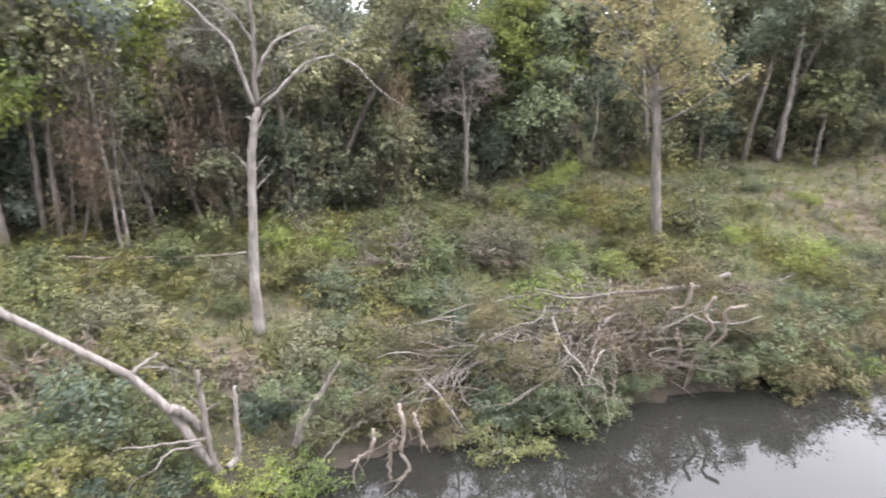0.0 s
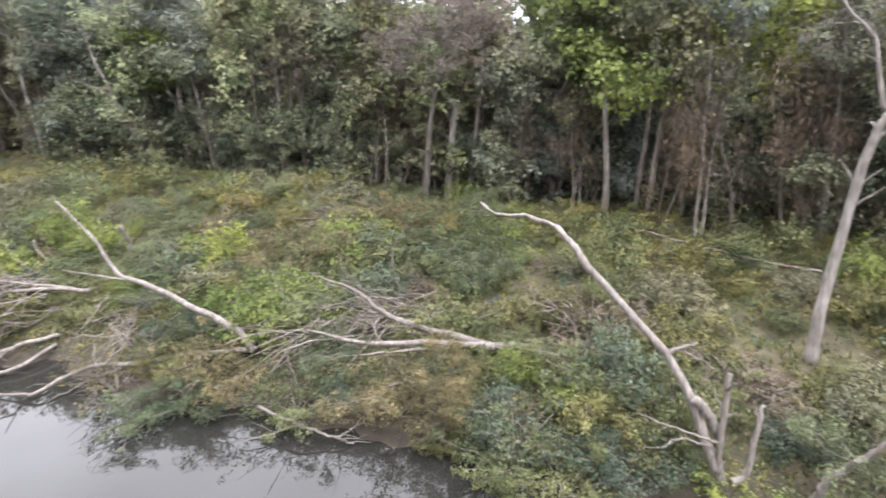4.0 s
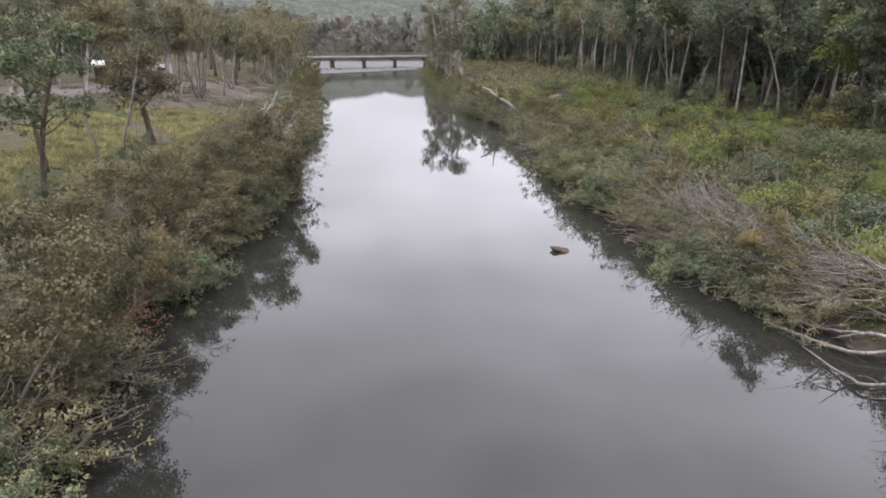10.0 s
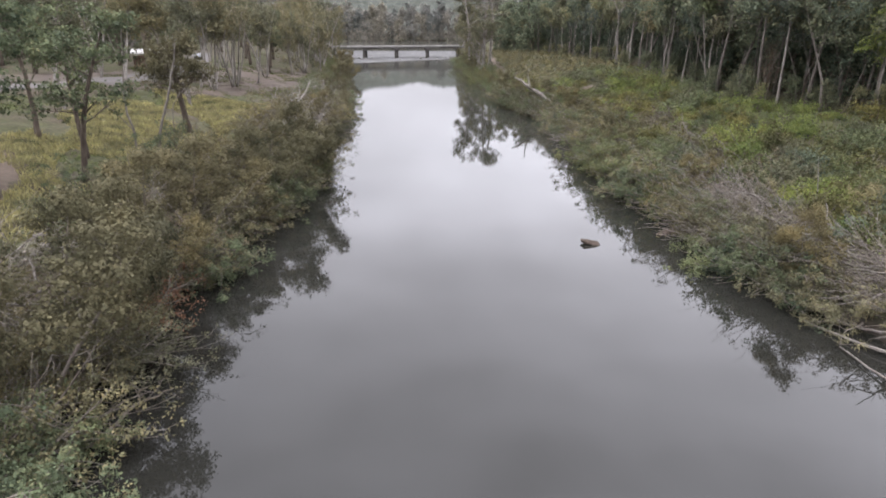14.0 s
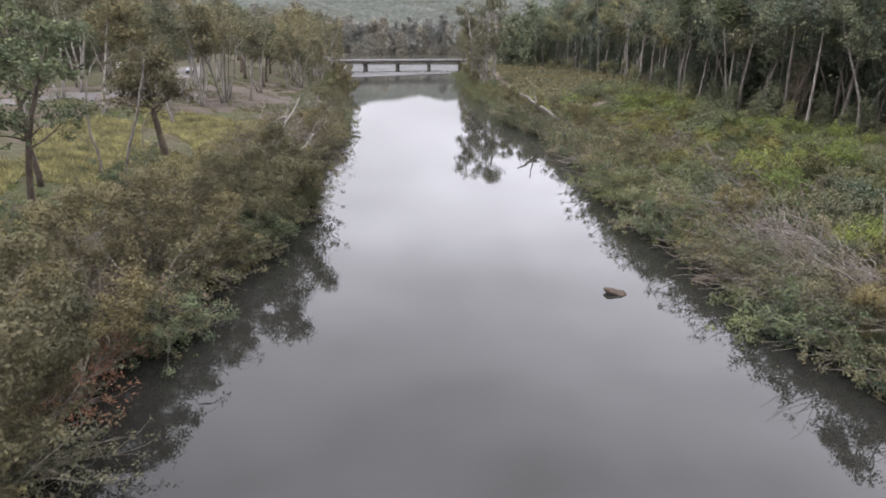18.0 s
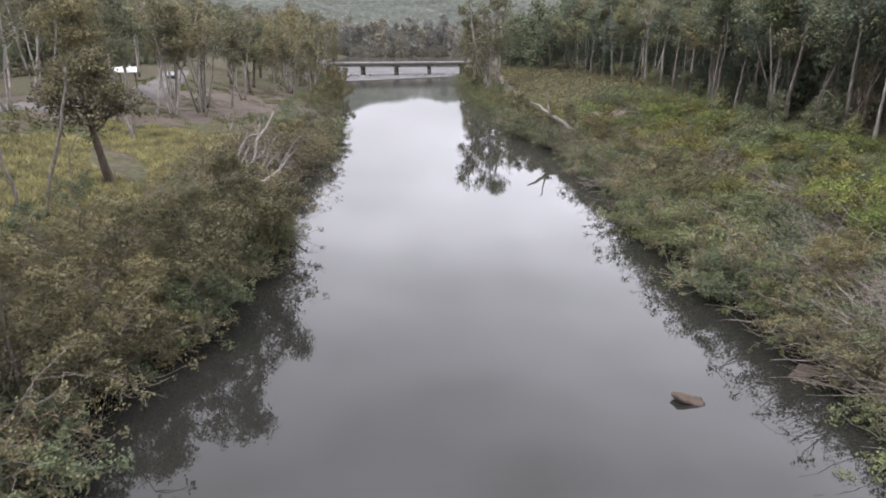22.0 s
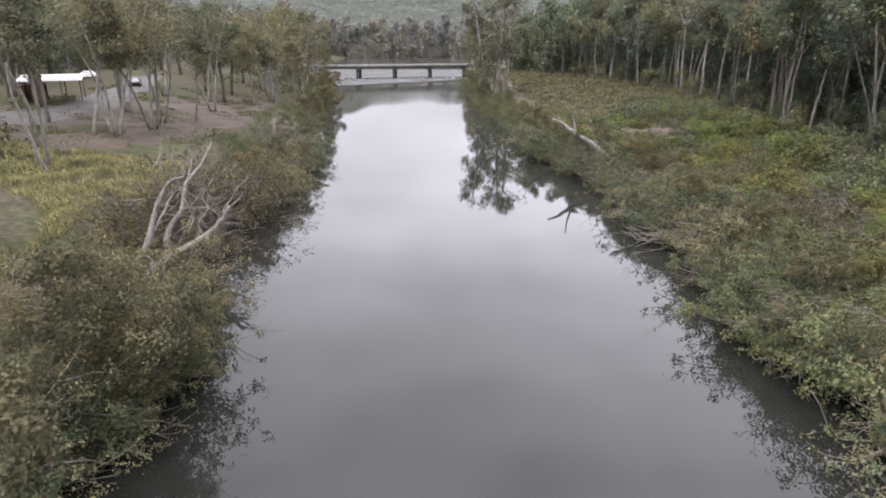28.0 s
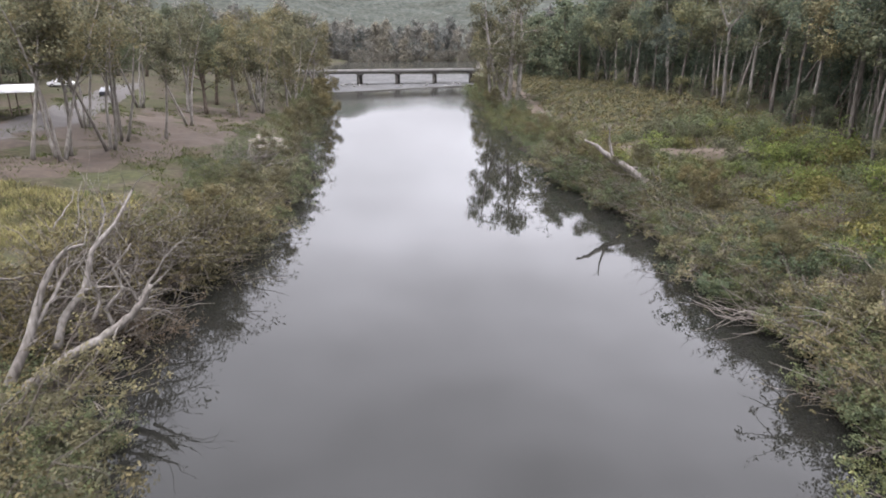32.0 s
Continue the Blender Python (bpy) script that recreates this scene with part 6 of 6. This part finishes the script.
for x, y, s in ((-35, 188, 1.1), (-38, 200, 1.2), (-41, 214, 1.1), (-33, 176, 0.9), (-45, 226, 1.2), (12, 200, 0.9), (11, 228, 0.95), (9.5, 242, 0.9), (-29, 160, 0.75), (-32, 142, 0.7), (-34, 206, 1.0), (-44, 210, 1.1), (-37, 222, 1.1), (-48, 234, 1.2), (-31, 152, 0.7), (-39, 172, 1.0), (-36, 236, 0.9), (-52, 246, 1.2)):
    put(olive_far, x, y, s * 1.18)
for _ in range(18):
    put(shady, rng.uniform(-115, -64), rng.uniform(96, 235), rng.uniform(0.9, 1.25))
joined("park_undergrowth", "dark green bushes closing the view behind the road", "bushes", under, [(-74 - 6 * rng.random() - 0.06 * i, 92 + 1.3 * i, rng.uniform(0.6, 1.2)) for i in range(110)], bark_brown, leaf_dark, 0.4)
dusky = build_tree("dusky_tree", "dark multi-stemmed tree with dense brownish-green crown on the meadow", "", 10.0, 0.3, 0.42, 3.8, 32, 12000, 0.16, bark_brown, leaf_brown_olive, lobe=(0.8, 1.4))
put(dusky, -25.8, 65.5, 1.08, 30)
layered = kinds_of(2, "layered_tree", "dark tree with flat layered sprays of foliage", "layered dark trees", 12.5, 0.2, 0.38, 3.6, 18, 4200, 0.2, bark_brown, leaf_dark, lobe=(0.9, 1.5), ratio=0.35)
for x, y, s in ((-25.9, 45.0, 1.05), (-28.6, 50.5, 0.9), (-32, 41, 1.05), (-27.5, 38.0, 0.95), (-35, 55, 1.0)):
    put(layered, x, y, s)
big = build_tree("riverside_tree", "tall pale tree with a wide dry crown beside the bridge track", "", 19.0, 0.45, 0.3, 4.2, 34, 14000, 0.21, bark_pale, leaf_olive, stems=3, lobe=(0.9, 1.6), skirt=8, splay=0.1)
put(big, 11.7, 164, 1.3, 10)
put(big, 9.5, 173, 0.95, 200)
tall = build_tree("yellowing_tree", "tall straight tree with a sparse yellow-olive crown on the bank", "", 18.0, 0.25, 0.24, 4.6, 44, 15000, 0.16, bark_grey, leaf_yellow, lobe=(0.7, 1.5), lean=0.0, ratio=0.5, slim=0.34)
put(tall, 19.0, -31.2, 1.0, 40)
rusty = build_shrub("rusty_shrub", "dead shrub with rust-orange leaves at the river's edge", 2.0, 2.2, 3000, 0.11, leaf_rust, twig_mat, 10, "", bare=2, slim=0.24)
put(rusty, -14.2, 26.8, 1.25, 0)
put(rusty, -14.0, 43.5, 0.55, 90)
cypress = build_shrub("dark_bush", "dense upright dark green bush at the meadow's edge", 3.2, 2.0, 4500, 0.12, leaf_dark, bark_brown, 8, "dark bushes", 0.25, slim=0.28)
for x, y, s in ((-21, 48.5, 1.05), (-22.5, 39, 0.9), (-24, 57, 0.7), (-20.5, 33, 0.8)):
    put(cypress, x, y, s)

x, y, z = scatter(62000, 20, 92, 7, 24, -1)
k = patchy(x, y, 0.3, -0.6, 0.7)
tagged(new("meadow_grass", mesh_of("meadow_grass", [blades(x[k], y[k], z[k], 0.42, 0.045, 0.5)], grass_mat)), "tussocky yellow-green meadow grass", "grass", kind="stuff")
x, y, z = scatter(26000, 84, 150, 6, 36, -1)
k = patchy(x, y, 0.35, 0.1, 2.2)
tagged(new("thin_grass", mesh_of("thin_grass", [blades(x[k], y[k], z[k], 0.3, 0.05, 0.5)], grass_green)), "thin worn green grass under the pale trees", "grass", kind="stuff")
cover("meadow_tussocks", "soft green grass tussocks on the meadow", "grass", grass_green, 1400, 30, 0.3, 0.8, 0.2, 20, 96, 8, 34, 0.0, 3.0, 0.2, -1, 0.45, 1.0)
cover("bank_scrub", "mixed dark green scrub under the bank shrubs", "scrub", leaf_dark, 1500, 30, 0.4, 1.0, 0.15, 4, 130, 0.3, 6, None, 0, 0.3, -1)
cover("bank_scrub_brown", "brown twiggy scrub under the bank shrubs", "scrub", leaf_brown_olive, 1200, 30, 0.4, 1.0, 0.15, 4, 130, 0.3, 6, 0.1, 2, 0.3, -1)


# ---- picnic ground ----
def build_shelter():
    z = float(ground_height(-54, 117))
    s = thing("picnic_shelter", "open picnic shelter with white metal roof and timber posts", "shelter", m=pose(-51.0, 117.5, z, 0, 0, 24))
    top, faces = sheet(np.linspace(-3.7, 3.7, 75), np.linspace(-2.5, 2.5, 4), lambda x, y: 2.85 + 0.12 * y + 0.03 * np.sin(x * 32))
    n = len(top)
    rim = np.r_[np.arange(75), np.arange(2, 4) * 75 - 1, np.arange(299, 224, -1), np.arange(2, 0, -1) * 75]
    edge = np.stack([rim, np.roll(rim, -1), np.roll(rim, -1) + n, rim + n], 1)
    roof = mesh_of("roof", [(np.vstack([top, top - (0, 0, 0.05)]), np.vstack([faces, faces[:, ::-1] + n, edge[:, ::-1]]))], roof_white)
    part("roof", roof, s, "white corrugated roof")
    for x in (-3.4, -1.2, 1.2, 3.4):
        for y in (-2.2, 2.2):
            part("post", bevelled("post", [(x, y, 1.25 + 0.07 * (y > 0), 0.13, 0.13, 2.6 + 0.2 * (y > 0))], timber_dark, 0.01), s)
    part("back_wall", bevelled("back_wall", [(-2.2, 1.9, 1.0, 2.6, 0.08, 2.0)], timber_red, 0.01), s, "red-brown boarded wall")
    part("side_wall", bevelled("side_wall", [(-3.45, 0, 1.0, 0.08, 3.9, 2.0)], timber_red, 0.01), s, "red-brown boarded wall")
    part("bench", bevelled("bench", [(0.8, 0.6, 0.45, 3.4, 0.4, 0.06), (-0.6, 0.6, 0.2, 0.1, 0.3, 0.44), (2.2, 0.6, 0.2, 0.1, 0.3, 0.44)], timber_dark, 0.01), s)
    return s


build_shelter()


def build_car(x, y, turn, paint, label):
    c = thing("parked_car", label, "car", m=pose(x, y, float(ground_height(x, y)) + 0.1, 0, 0, turn))
    bm = bmesh.new()
    prof = [(-2.1, 0.35), (-2.15, 0.8), (-1.5, 0.95), (-1.0, 1.42), (0.5, 1.45), (1.2, 0.98), (2.0, 0.85), (2.1, 0.4)]
    side = [[bm.verts.new((px, s * (0.85 if pz < 1 else 0.68), pz)) for px, pz in prof] for s in (-1, 1)]
    bm.faces.new(side[0])
    bm.faces.new(side[1][::-1])
    for i in range(len(prof)):
        j = (i + 1) % len(prof)
        bm.faces.new((side[0][j], side[0][i], side[1][i], side[1][j]))
    bmesh.ops.recalc_face_normals(bm, faces=bm.faces[:])
    bmesh.ops.bevel(bm, geom=bm.edges[:], offset=0.06, segments=2, affect="EDGES")
    me = bpy.data.meshes.new("body")
    bm.to_mesh(me)
    bm.free()
    me.materials.append(paint)
    part("body", me, c)
    for s in (-1, 1):
        part("side_window", bevelled("side_window", [(-0.25, s * 0.765, 1.18, 1.3, 0.04, 0.28)], car_glass, 0.01), c)
        for wx in (-1.35, 1.3):
            w = part("wheel", mesh_of("wheel", [tube([(wx, s * 0.7, 0.32), (wx, s * 0.9, 0.32)], [0.32, 0.32], 16)], rubber, True), c)
            part("rim", mesh_of("rim", [tube([(wx, s * 0.88, 0.32), (wx, s * 0.915, 0.32)], [0.18, 0.18], 12)], concrete, True), w)
    part("windscreen", bevelled("windscreen", [(0.88, 0, 1.22, 0.05, 1.2, 0.36)], car_glass, 0.01), c)
    return c


build_car(-53.0, 144.5, 110, paint_dark, "dark parked car on the gravel road")
build_car(-68, 158, 20, paint_white, "white parked car beyond the gravel road")


def build_house(x, y, turn, w):
    h = thing("house", "white-roofed house half hidden by the forest", "house", "houses behind the forest", m=pose(x, y, float(ground_height(x, y)), 0, 0, turn))
    part("wall", bevelled("wall", [(0, 0, 2.2, w, 6, 4.8)], concrete, 0.02), h)
    v = np.array([(-w / 2 - 0.5, -3.6, 4.5), (w / 2 + 0.5, -3.6, 4.5), (w / 2 + 0.5, 0, 6.2), (-w / 2 - 0.5, 0, 6.2), (-w / 2 - 0.5, 3.6, 4.5), (w / 2 + 0.5, 3.6, 4.5)])
    low = v - (0, 0, 0.12)
    f = np.array([(0, 1, 2, 3), (3, 2, 5, 4), (9, 8, 7, 6), (10, 11, 8, 9), (0, 6, 7, 1), (4, 5, 11, 10), (0, 3, 9, 6), (3, 4, 10, 9), (1, 7, 8, 2), (2, 8, 11, 5)])
    part("roof", mesh_of("roof", [(np.vstack([v, low]), f)], roof_white), h, "white metal roof")
    for wx in (-w / 4, w / 4):
        part("window", bevelled("window", [(wx, -3.03, 2.6, 1.4, 0.06, 1.1)], car_glass, 0.01), h)


build_house(76, 21, 75, 9)
build_house(45.5, -59.6, -39, 8)

for pattern in SHAPES:
    discard(pattern)
